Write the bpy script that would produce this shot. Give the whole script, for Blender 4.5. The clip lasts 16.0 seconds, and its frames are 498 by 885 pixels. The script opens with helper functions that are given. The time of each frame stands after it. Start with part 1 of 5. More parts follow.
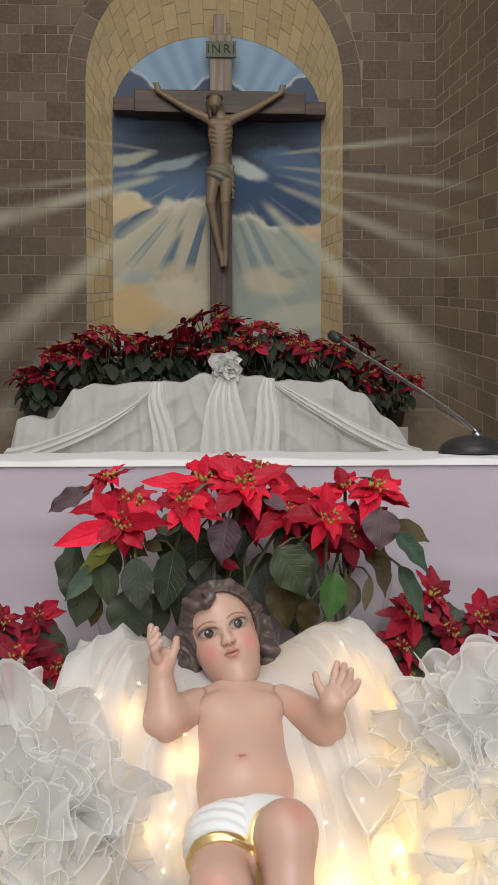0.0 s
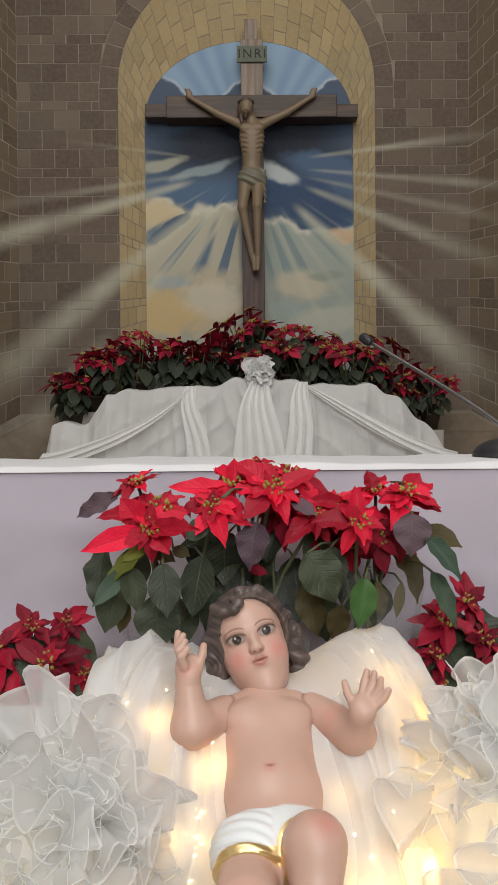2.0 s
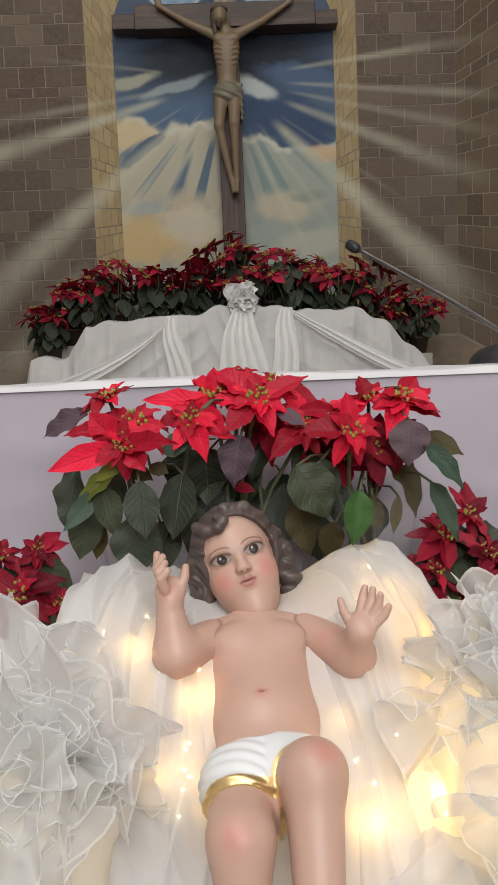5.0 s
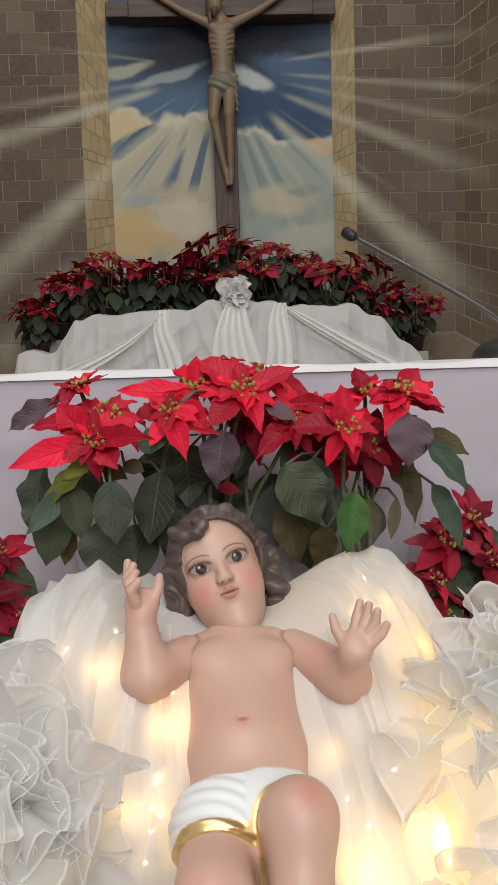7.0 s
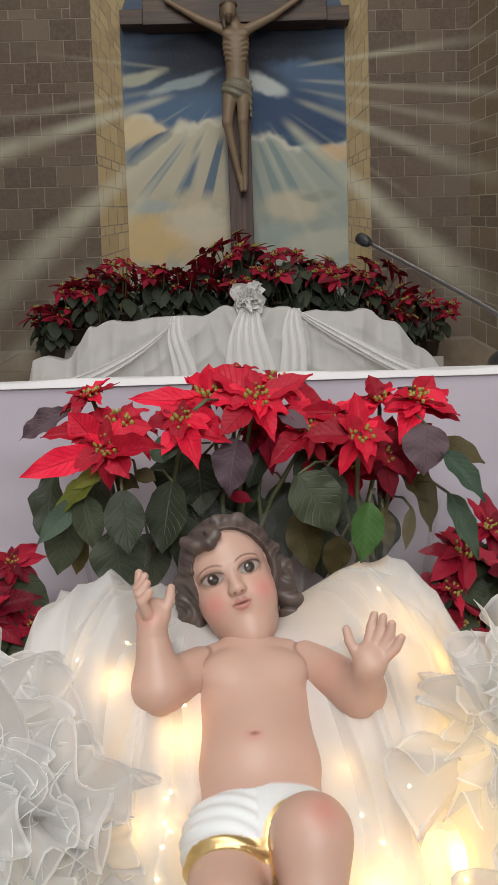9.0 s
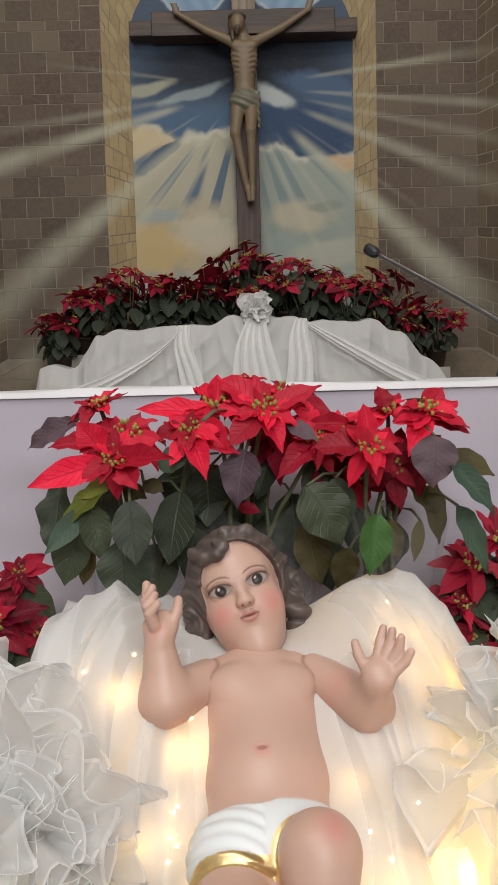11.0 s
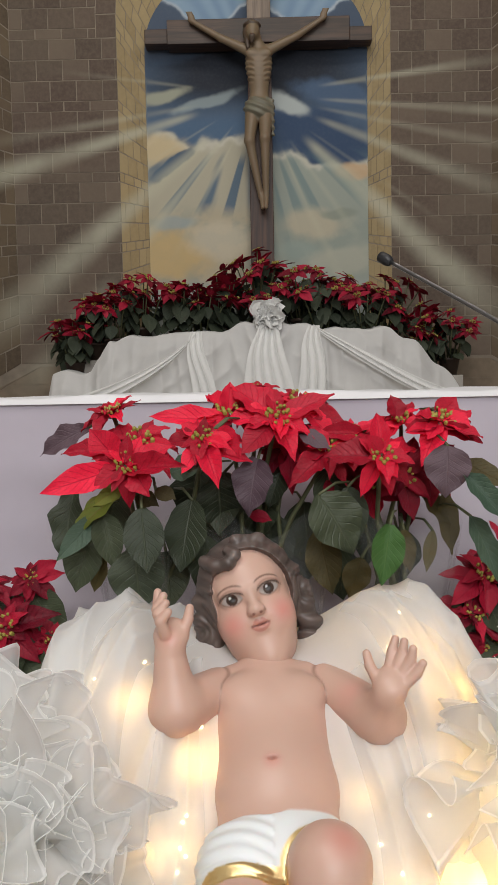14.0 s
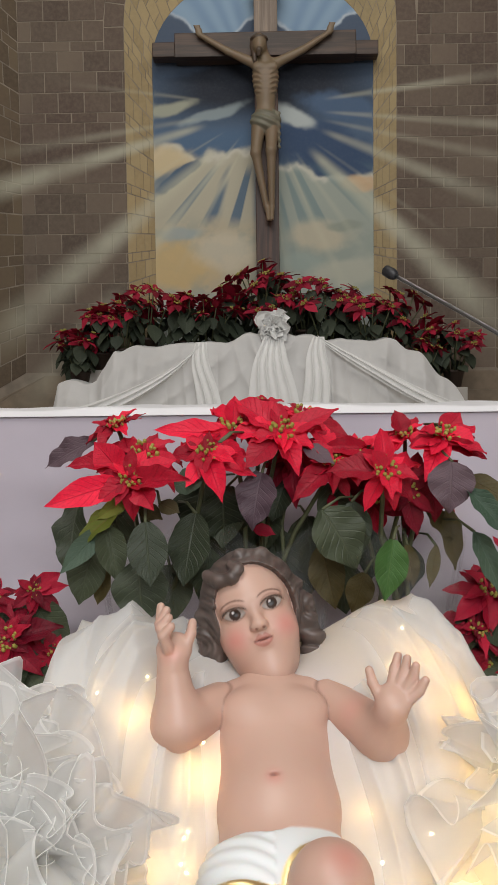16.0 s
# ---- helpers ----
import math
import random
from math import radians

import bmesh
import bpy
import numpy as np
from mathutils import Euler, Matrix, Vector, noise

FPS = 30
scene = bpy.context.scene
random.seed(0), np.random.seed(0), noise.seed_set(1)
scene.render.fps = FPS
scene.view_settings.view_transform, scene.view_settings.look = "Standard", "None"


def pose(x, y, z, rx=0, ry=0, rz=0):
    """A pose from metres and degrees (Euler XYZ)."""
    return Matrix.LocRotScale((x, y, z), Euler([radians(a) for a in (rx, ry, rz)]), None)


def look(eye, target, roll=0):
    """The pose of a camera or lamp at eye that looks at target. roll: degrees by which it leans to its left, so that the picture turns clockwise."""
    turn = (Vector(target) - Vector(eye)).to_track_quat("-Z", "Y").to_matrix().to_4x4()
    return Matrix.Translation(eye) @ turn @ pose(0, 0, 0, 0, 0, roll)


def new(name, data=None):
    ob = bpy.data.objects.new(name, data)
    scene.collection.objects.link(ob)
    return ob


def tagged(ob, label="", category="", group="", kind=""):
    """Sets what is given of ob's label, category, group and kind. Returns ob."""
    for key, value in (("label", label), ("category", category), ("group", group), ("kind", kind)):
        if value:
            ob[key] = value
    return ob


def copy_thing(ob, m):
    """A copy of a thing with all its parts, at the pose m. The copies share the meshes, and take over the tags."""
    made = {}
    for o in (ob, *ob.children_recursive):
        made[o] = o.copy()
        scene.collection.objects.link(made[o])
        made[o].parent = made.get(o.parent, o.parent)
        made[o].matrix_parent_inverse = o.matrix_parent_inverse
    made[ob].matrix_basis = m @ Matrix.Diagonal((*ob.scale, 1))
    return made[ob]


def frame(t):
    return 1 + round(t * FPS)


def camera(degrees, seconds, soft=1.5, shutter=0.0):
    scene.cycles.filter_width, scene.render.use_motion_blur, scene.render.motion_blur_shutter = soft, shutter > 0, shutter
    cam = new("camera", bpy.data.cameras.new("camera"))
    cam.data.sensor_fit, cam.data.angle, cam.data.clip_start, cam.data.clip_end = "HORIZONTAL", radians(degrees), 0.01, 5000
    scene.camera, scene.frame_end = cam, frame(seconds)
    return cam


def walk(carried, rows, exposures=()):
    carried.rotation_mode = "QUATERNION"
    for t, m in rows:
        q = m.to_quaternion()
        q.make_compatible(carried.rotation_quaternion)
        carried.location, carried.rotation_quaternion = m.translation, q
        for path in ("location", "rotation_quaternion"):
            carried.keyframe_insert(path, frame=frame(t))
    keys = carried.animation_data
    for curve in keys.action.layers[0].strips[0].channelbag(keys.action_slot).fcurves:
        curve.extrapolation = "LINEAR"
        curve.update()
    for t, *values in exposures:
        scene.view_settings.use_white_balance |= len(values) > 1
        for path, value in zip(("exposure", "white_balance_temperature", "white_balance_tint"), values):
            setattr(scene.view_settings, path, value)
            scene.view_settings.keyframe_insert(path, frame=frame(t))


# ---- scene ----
cam = camera(35.2, 16.0, 1.2)
PATH = [
    (0, (-0.061, 0.382, 0.977), (0.033, 2.379, 0.939), -0.1),
    (0.5, (-0.065, 0.383, 0.98), (0.019, 2.381, 0.944), -0.3),
    (1, (-0.068, 0.387, 0.978), (-0.028, 2.386, 0.943), -0.3),
    (1.5, (-0.066, 0.388, 0.979), (-0.05, 2.388, 0.949), -0.4),
    (2, (-0.051, 0.393, 0.977), (-0.046, 2.393, 0.95), -0.5),
    (2.5, (-0.041, 0.399, 0.967), (-0.04, 2.398, 0.934), -1.0),
    (3, (-0.032, 0.407, 0.959), (-0.044, 2.406, 0.896), -1.7),
    (5.5, (-0.047, 0.5, 0.936), (0.004, 2.49, 0.738), -2.2),
    (6, (-0.048, 0.517, 0.937), (0.02, 2.506, 0.74), -1.9),
    (6.5, (-0.045, 0.549, 0.927), (0.012, 2.538, 0.732), -1.7),
    (7, (-0.033, 0.57, 0.926), (0.016, 2.56, 0.732), -1.7),
    (7.5, (-0.027, 0.57, 0.926), (0.014, 2.56, 0.731), -1.7),
    (8, (-0.021, 0.569, 0.928), (0.01, 2.56, 0.736), -1.9),
    (8.5, (-0.027, 0.572, 0.928), (-0.007, 2.564, 0.741), -1.9),
    (9, (-0.031, 0.579, 0.929), (-0.018, 2.571, 0.749), -1.8),
    (11.5, (-0.034, 0.582, 0.931), (-0.04, 2.576, 0.781), -1.4),
    (12, (-0.034, 0.582, 0.931), (-0.047, 2.577, 0.786), -1.3),
    (12.5, (-0.037, 0.584, 0.931), (-0.054, 2.578, 0.786), -1.3),
    (13, (-0.039, 0.585, 0.932), (-0.061, 2.579, 0.789), -1.1),
    (13.5, (-0.038, 0.584, 0.933), (-0.064, 2.579, 0.792), -1.0),
    (14, (-0.035, 0.583, 0.933), (-0.064, 2.578, 0.793), -1.1),
    (14.5, (-0.027, 0.578, 0.94), (-0.058, 2.574, 0.809), -1.1),
    (15, (-0.029, 0.578, 0.938), (-0.062, 2.574, 0.813), -0.9),
    (15.5, (-0.032, 0.579, 0.938), (-0.068, 2.575, 0.817), -0.8),
    (16, (-0.035, 0.581, 0.938), (-0.074, 2.577, 0.823), -0.7),
]
walk(cam, [(t, look(eye, target, roll)) for t, eye, target, roll in PATH])

# ---- light: unseen soft area lamps added high indoors, small warm fairy lights in the cloth ----
world = bpy.data.worlds.new("world")
scene.world = world
world.use_nodes = True
world.node_tree.nodes["Background"].inputs[0].default_value = (0.9, 0.95, 1.0, 1)
world.node_tree.nodes["Background"].inputs[1].default_value = 0.25
scene.view_settings.exposure = 0.0


def area_lamp(name, eye, target, size_x, size_y, watts, colour):
    data = bpy.data.lights.new(name, "AREA")
    data.shape, data.size, data.size_y, data.energy, data.color = "RECTANGLE", size_x, size_y, watts, colour
    ob = new(name, data)
    ob.matrix_world = look(eye, target)
    return ob


def point_lamp(name, place, watts, colour, radius=0.006):
    data = bpy.data.lights.new(name, "POINT")
    data.energy, data.color, data.shadow_soft_size = watts, colour, radius
    ob = new(name, data)
    ob.location = place
    return ob


# two unseen lamps, added to brighten figure, cloth and flowers from above and in front
area_lamp("nave_lamp", (-0.6, -0.3, 4.2), (-0.1, 1.4, 0.6), 2.2, 1.6, 72, (1.0, 0.97, 0.94))
area_lamp("nave_lamp", (0.5, -2.4, 2.9), (0.0, 1.6, 0.8), 2.6, 1.6, 110, (0.97, 0.98, 1.0))
# fill with no visible fitting, added to lift the mural and drape
area_lamp("sanctuary_lamp", (0.0, 3.0, 4.3), (0.0, 5.4, 2.1), 2.6, 0.5, 26, (1.0, 0.95, 0.87))

# ---- materials ----


class Nodes:
    """A short way to write a material's nodes."""

    def __init__(self, name):
        self.mat = bpy.data.materials.new(name)
        self.mat.use_nodes = True
        self.tree = self.mat.node_tree
        self.bsdf = self.tree.nodes["Principled BSDF"]
        self.out = self.tree.nodes["Material Output"]

    def add(self, kind, ins=(), operation="", data_type="", blend_type="", layer_name="", attribute_name=""):
        node = self.tree.nodes.new(kind)
        if operation:
            node.operation = operation
        if data_type:
            node.data_type = data_type
        if blend_type:
            node.blend_type = blend_type
        if layer_name:
            node.layer_name = layer_name
        if attribute_name:
            node.attribute_name = attribute_name
        for key, value in dict(ins).items():
            self.put(node.inputs[key], value)
        return node

    def put(self, socket, value):
        if isinstance(value, bpy.types.NodeSocket):
            self.tree.links.new(value, socket)
        else:
            socket.default_value = value

    def math(self, op, a, b=0.0, c=0.0, clamp=False):
        node = self.add("ShaderNodeMath", {0: a, 1: b, 2: c}, operation=op)
        node.use_clamp = clamp
        return node.outputs[0]

    def mix(self, fac, a, b, blend="MIX"):
        node = self.add("ShaderNodeMix", data_type="RGBA", blend_type=blend)
        self.put(node.inputs[0], fac)
        self.put(node.inputs[6], a)
        self.put(node.inputs[7], b)
        return node.outputs[2]

    def noise(self, scale, detail=4.0, rough=0.55, coord=None, distort=0.0):
        node = self.add("ShaderNodeTexNoise", {"Scale": scale, "Detail": detail, "Roughness": rough, "Distortion": distort})
        if coord is not None:
            self.put(node.inputs["Vector"], coord)
        return node.outputs[0]

    def ramp(self, value, low, high, to_low=0.0, to_high=1.0, smooth=True):
        node = self.add("ShaderNodeMapRange", {0: value, 1: low, 2: high, 3: to_low, 4: to_high})
        node.interpolation_type = "SMOOTHSTEP" if smooth else "LINEAR"
        return node.outputs[0]

    def place(self):
        return self.add("ShaderNodeNewGeometry").outputs["Position"]

    def local(self):
        return self.add("ShaderNodeTexCoord").outputs["Object"]

    def random(self):
        return self.add("ShaderNodeObjectInfo").outputs["Random"]

    def bump(self, height, strength=0.3, distance=0.002):
        node = self.add("ShaderNodeBump", {"Strength": strength, "Distance": distance, "Height": height})
        self.put(self.bsdf.inputs["Normal"], node.outputs[0])

    def set(self, **ins):
        for key, value in ins.items():
            self.put(self.bsdf.inputs[key.replace("_", " ")], value)
        return self.mat


def rgb(r, g, b):
    return (r, g, b, 1.0)


RAY_X, RAY_Z = -0.015, 2.67
# painted beams of the mural: degrees from the right going up, half width as a slope, start, end, strength
BEAMS = [
    (172.0, 0.020, 0.35, 1.35, 0.35), (188.5, 0.030, 0.45, 1.9, 0.30), (195.6, 0.055, 0.40, 2.2, 0.75),
    (219.5, 0.075, 0.35, 2.4, 0.80), (230.0, 0.050, 1.30, 2.6, 0.45), (7.0, 0.030, 0.45, 1.75, 0.50),
    (-5.0, 0.028, 0.50, 1.9, 0.50), (-12.5, 0.030, 0.45, 1.9, 0.35), (-22.0, 0.050, 0.40, 1.9, 0.62),
    (-42.5, 0.075, 0.40, 2.3, 0.85), (-35.0, 0.020, 0.80, 1.6, 0.20),
]


def beams(m, colour):
    """The painted light beams, laid over a colour of the mural."""
    off = m.add("ShaderNodeVectorMath", {0: m.place(), 1: (RAY_X, 0, RAY_Z)}, operation="SUBTRACT").outputs[0]
    total = 0.0
    for angle, slope, start, end, strength in BEAMS:
        c, s = math.cos(radians(angle)), math.sin(radians(angle))
        along = m.add("ShaderNodeVectorMath", {0: off, 1: (c, 0, s)}, operation="DOT_PRODUCT").outputs["Value"]
        across = m.math("ABSOLUTE", m.add("ShaderNodeVectorMath", {0: off, 1: (-s, 0, c)}, operation="DOT_PRODUCT").outputs["Value"])
        side = m.ramp(m.math("DIVIDE", across, m.math("MAXIMUM", along, 0.05)), 0.0, slope * 1.25, 1.0, 0.0)
        ends = m.math("MULTIPLY", m.ramp(along, start, start + 0.25), m.ramp(along, end - 0.8, end, 1.0, 0.0))
        total = m.math("MULTIPLY_ADD", m.math("MULTIPLY", side, ends), strength, total)
    soft = m.ramp(m.noise(2.2, 4.0, coord=m.place()), 0.3, 0.7, 0.52, 1.0)
    return m.mix(m.math("MULTIPLY", total, soft, clamp=True), colour, rgb(0.56, 0.55, 0.43))


def painted_brick(name, dark, light, warm):
    m = Nodes(name)
    rand, wide, fine = m.random(), m.noise(1.6, 4, coord=m.place()), m.noise(38, 5, 0.65, coord=m.place())
    base = m.mix(m.ramp(rand, 0, 1, 0.1, 0.9, False), dark, light)
    base = m.mix(m.ramp(wide, 0.35, 0.7, 0.0, 0.55), base, warm)
    base = m.mix(m.ramp(fine, 0.3, 0.75, 0.0, 0.45), base, light)
    m.bump(fine, 0.25, 0.001)
    return m.set(Base_Color=beams(m, base), Roughness=0.85)


BRICK = painted_brick("painted_brick", rgb(0.086, 0.064, 0.050), rgb(0.205, 0.160, 0.120), rgb(0.105, 0.067, 0.056))
REVEAL = painted_brick("painted_yellow_brick", rgb(0.30, 0.22, 0.11), rgb(0.45, 0.345, 0.185), rgb(0.28, 0.235, 0.14))
SIDE_BRICK = painted_brick("painted_side_brick", rgb(0.075, 0.053, 0.036), rgb(0.175, 0.130, 0.082), rgb(0.108, 0.074, 0.052))


def mortar(name, colour):
    m = Nodes(name)
    base = m.mix(m.ramp(m.noise(9, 4, coord=m.place()), 0.3, 0.7), colour, rgb(*(v * 0.72 for v in colour[:3])))
    return m.set(Base_Color=beams(m, base), Roughness=0.9)


MORTAR = mortar("painted_mortar", rgb(0.30, 0.25, 0.195))
FLOOR_PAINT = mortar("painted_floor", rgb(0.27, 0.21, 0.15))


def sky_paint():
    m = Nodes("painted_sky")
    colour = m.add("ShaderNodeVertexColor", layer_name="paint").outputs[0]
    grain = m.noise(60, 4, coord=m.place())
    m.bump(grain, 0.15, 0.001)
    return m.set(Base_Color=m.mix(m.ramp(grain, 0.4, 0.8, 0, 0.04), colour, rgb(0.3, 0.3, 0.3)), Roughness=0.8)


def wood(name, dark, light, along):
    m = Nodes(name)
    scale = [38.0, 38.0, 38.0]
    scale["xyz".index(along)] = 2.2
    stretched = m.add("ShaderNodeMapping", {"Vector": m.local(), "Scale": tuple(scale)}).outputs[0]
    grain = m.noise(1.0, 6, 0.6, coord=stretched, distort=0.6)
    wide = m.noise(7, 3, coord=m.local())
    base = m.mix(m.ramp(grain, 0.35, 0.68), dark, light)
    base = m.mix(m.ramp(wide, 0.4, 0.75, 0, 0.4), base, dark)
    m.bump(grain, 0.3, 0.002)
    return m.set(Base_Color=base, Roughness=0.5)


WOOD_X = wood("oak_beam", rgb(0.030, 0.017, 0.011), rgb(0.090, 0.050, 0.032), "x")
WOOD_Z = wood("oak_post", rgb(0.035, 0.014, 0.008), rgb(0.115, 0.050, 0.026), "z")
WOOD_TOP = wood("pale_oak_post", rgb(0.14, 0.10, 0.072), rgb(0.28, 0.21, 0.155), "z")


def plain(name, colour, rough=0.6, metal=0.0, scale=30.0, vary=0.25, bump=0.1):
    m = Nodes(name)
    n = m.noise(scale, 4, coord=m.local())
    m.bump(n, bump, 0.001)
    return m.set(Base_Color=m.mix(m.ramp(n, 0.3, 0.7, 0, vary), colour, rgb(*(v * 0.6 for v in colour[:3]))), Roughness=rough, Metallic=metal)


PLASTER = plain("plain_plaster", rgb(0.42, 0.39, 0.35), 0.9, 0, 4, 0.2)
STONE_FLOOR = plain("stone_floor", rgb(0.35, 0.31, 0.27), 0.5, 0, 3, 0.3)
CHROME = plain("chrome_tube", rgb(0.30, 0.30, 0.31), 0.30, 1.0, 60, 0.1, 0.0)
CORD = plain("silky_cord", rgb(0.86, 0.86, 0.83), 0.35, 0, 200, 0.1)
BLACK = plain("black_plastic", rgb(0.025, 0.025, 0.028), 0.45, 0, 80, 0.3)
SIGN_GREEN = plain("green_plaque", rgb(0.125, 0.14, 0.105), 0.7, 0, 40, 0.4)
SIGN_INK = plain("dark_letters", rgb(0.02, 0.022, 0.02), 0.7)


def cloth(name, colour, thin=0.0, weave=900.0, sheen=0.3, glow=0.35, rough=0.6):
    """Woven cloth: light passes through it, and thin cloth is partly see-through."""
    m = Nodes(name)
    wide = m.noise(14, 4, coord=m.local())
    threads = m.noise(weave, 2, coord=m.local())
    base = m.mix(m.ramp(wide, 0.3, 0.75, 0, 0.22), colour, rgb(*(v * 0.8 for v in colour[:3])))
    m.bump(m.math("MULTIPLY_ADD", threads, 0.3, wide), 0.2, 0.002)
    m.set(Base_Color=base, Roughness=rough, Sheen_Weight=sheen)
    through_it = m.add("ShaderNodeBsdfTranslucent", {"Color": base})
    both = m.add("ShaderNodeMixShader", {0: glow, 1: m.bsdf.outputs[0], 2: through_it.outputs[0]}).outputs[0]
    if thin:
        clear = m.add("ShaderNodeBsdfTransparent")
        edge = m.add("ShaderNodeAttribute", attribute_name="edge").outputs["Fac"]
        see = m.math("MULTIPLY", m.math("SUBTRACT", 1.0, m.math("MULTIPLY", edge, 0.6), clamp=True), thin)
        both = m.add("ShaderNodeMixShader", {0: see, 1: both, 2: clear.outputs[0]}).outputs[0]
    m.put(m.out.inputs[0], both)
    return m.mat


SATIN = cloth("white_satin", rgb(0.90, 0.90, 0.89), 0, 250, 0.2, 0.50, 0.45)
VEIL = cloth("white_veil", rgb(0.90, 0.90, 0.89), 0.38, 500, 0.4, 0.40, 0.5)
ORGANZA = cloth("organza_ribbon", rgb(0.98, 0.98, 0.97), 0.34, 120, 0.4, 0.66, 0.4)
SLEEVE_NODES = Nodes("clear_plastic_sleeve")
SLEEVE_NODES.set(Base_Color=rgb(0.75, 0.76, 0.76), Roughness=0.25)
SLEEVE_NODES.bump(SLEEVE_NODES.noise(35, 4, 0.6, coord=SLEEVE_NODES.local()), 0.8, 0.01)
SLEEVE_CLEAR = SLEEVE_NODES.add("ShaderNodeBsdfTransparent")
SLEEVE_MIX = SLEEVE_NODES.ramp(SLEEVE_NODES.noise(18, 4, 0.6, coord=SLEEVE_NODES.local()), 0.35, 0.75, 0.97, 0.88)
SLEEVE_NODES.put(SLEEVE_NODES.out.inputs[0], SLEEVE_NODES.add("ShaderNodeMixShader", {0: SLEEVE_MIX, 1: SLEEVE_NODES.bsdf.outputs[0], 2: SLEEVE_CLEAR.outputs[0]}).outputs[0])
SLEEVE = SLEEVE_NODES.mat
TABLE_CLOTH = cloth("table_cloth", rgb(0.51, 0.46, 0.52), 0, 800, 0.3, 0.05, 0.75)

# ---- mesh helpers ----


def mesh_of(name, verts, faces, material=None, smooth=False):
    me = bpy.data.meshes.new(name)
    me.from_pydata([tuple(v) for v in verts], [], [tuple(f) for f in faces])
    if material:
        me.materials.append(material)
    if smooth:
        me.shade_smooth()
    return me


def part(name, bm, material, parent=None, label="", smooth=False):
    """Links a bmesh as one mesh object, under a thing where there is one."""
    me = bpy.data.meshes.new(name)
    bm.to_mesh(me)
    bm.free()
    if material:
        me.materials.append(material)
    if smooth:
        me.shade_smooth()
    ob = new(name, me)
    ob.parent = parent
    return tagged(ob, label=label)


def child(name, me, parent, m=None, label=""):
    ob = new(name, me)
    ob.parent = parent
    if m is not None:
        ob.matrix_basis = m
    return tagged(ob, label=label)


def empty(name, place, label, category, group="", kind=""):
    ob = new(name)
    ob.empty_display_size = 0.05
    ob.location = place
    return tagged(ob, label, category, group, kind)


def box(x0, y0, z0, x1, y1, z1, bevel=0.0, bm=None):
    bm = bm or bmesh.new()
    m = Matrix.LocRotScale(((x0 + x1) / 2, (y0 + y1) / 2, (z0 + z1) / 2), None, (x1 - x0, y1 - y0, z1 - z0))
    made = bmesh.ops.create_cube(bm, size=1, matrix=m)
    if bevel:
        edges = list({e for v in made["verts"] for e in v.link_edges})
        bmesh.ops.bevel(bm, geom=edges, offset=bevel, segments=2, affect="EDGES", profile=0.6)
    return bm


def tube(points, radii, sides=10, bm=None):
    """A tube along points, with a radius at each."""
    bm = bm or bmesh.new()
    points = [Vector(p) for p in points]
    rings, side = [], Vector((1, 0, 0))
    for n, p in enumerate(points):
        way = (points[min(n + 1, len(points) - 1)] - points[max(n - 1, 0)]).normalized()
        side = side - way * side.dot(way)
        side = side.normalized() if side.length > 1e-4 else way.orthogonal().normalized()
        up, r = way.cross(side), radii[n] if hasattr(radii, "__len__") else radii
        rings.append([bm.verts.new(p + r * (math.cos(a) * side + math.sin(a) * up)) for a in np.arange(sides) * 2 * math.pi / sides])
    for a, b in zip(rings, rings[1:]):
        for k in range(sides):
            bm.faces.new((a[k], a[(k + 1) % sides], b[(k + 1) % sides], b[k]))
    bm.faces.new(rings[0][::-1])
    bm.faces.new(rings[-1])
    return bm


def value_noise(x, y, seed=0):
    """Smooth noise of two arrays, 0 to 1."""
    rng = np.random.RandomState(seed)
    table = rng.rand(64, 64)
    xi, yi = np.floor(x).astype(int), np.floor(y).astype(int)
    fx, fy = x - xi, y - yi
    fx, fy = fx * fx * (3 - 2 * fx), fy * fy * (3 - 2 * fy)
    a, b = table[yi % 64, xi % 64], table[yi % 64, (xi + 1) % 64]
    c, d = table[(yi + 1) % 64, xi % 64], table[(yi + 1) % 64, (xi + 1) % 64]
    return (a * (1 - fx) + b * fx) * (1 - fy) + (c * (1 - fx) + d * fx) * fy


def fbm(x, y, seed=0, octaves=4):
    total, weight = 0, 0
    for k in range(octaves):
        total, weight = total + 0.5**k * value_noise(x * 2**k, y * 2**k, seed + k), weight + 0.5**k
    return total / weight


def sheet(name, us, vs, f, material, thickness=0.0):
    """A grid mesh over two arrays; f gives x, y, z arrays."""
    u, v = np.meshgrid(us, vs)
    x, y, z = f(u, v)
    verts = np.stack([np.broadcast_to(a, u.shape) for a in (x, y, z)], -1).reshape(-1, 3)
    w, h = len(us), len(vs)
    n = (np.arange(h - 1)[:, None] * w + np.arange(w - 1)).ravel()
    faces = np.stack([n, n + 1, n + w + 1, n + w], 1)
    return mesh_of(name, verts.tolist(), faces.tolist(), material, True)


def smooth_step(a, b, x):
    t = np.clip((x - a) / (b - a), 0, 1)
    return t * t * (3 - 2 * t)


# ---- the room ----
WALL_Y = 5.40
tagged(part("floor", box(-3.2, -3.6, -0.1, 3.2, 5.4, 0.0), STONE_FLOOR), "pale stone floor of the sanctuary", "floor", kind="structure")
for name, b in (("wall_left", (-3.3, -3.6, 0, -3.2, 5.4, 4.7)), ("wall_right", (3.2, -3.6, 0, 3.3, 5.4, 4.7)), ("wall_rear", (-3.3, -3.7, 0, 3.3, -3.6, 4.7))):
    tagged(part(name, box(*b), PLASTER), "plain plastered church wall", "wall", kind="structure")
tagged(part("ceiling", box(-3.3, -3.7, 4.7, 3.3, 5.6, 4.8), PLASTER), "plain plastered ceiling", "ceiling", kind="structure")

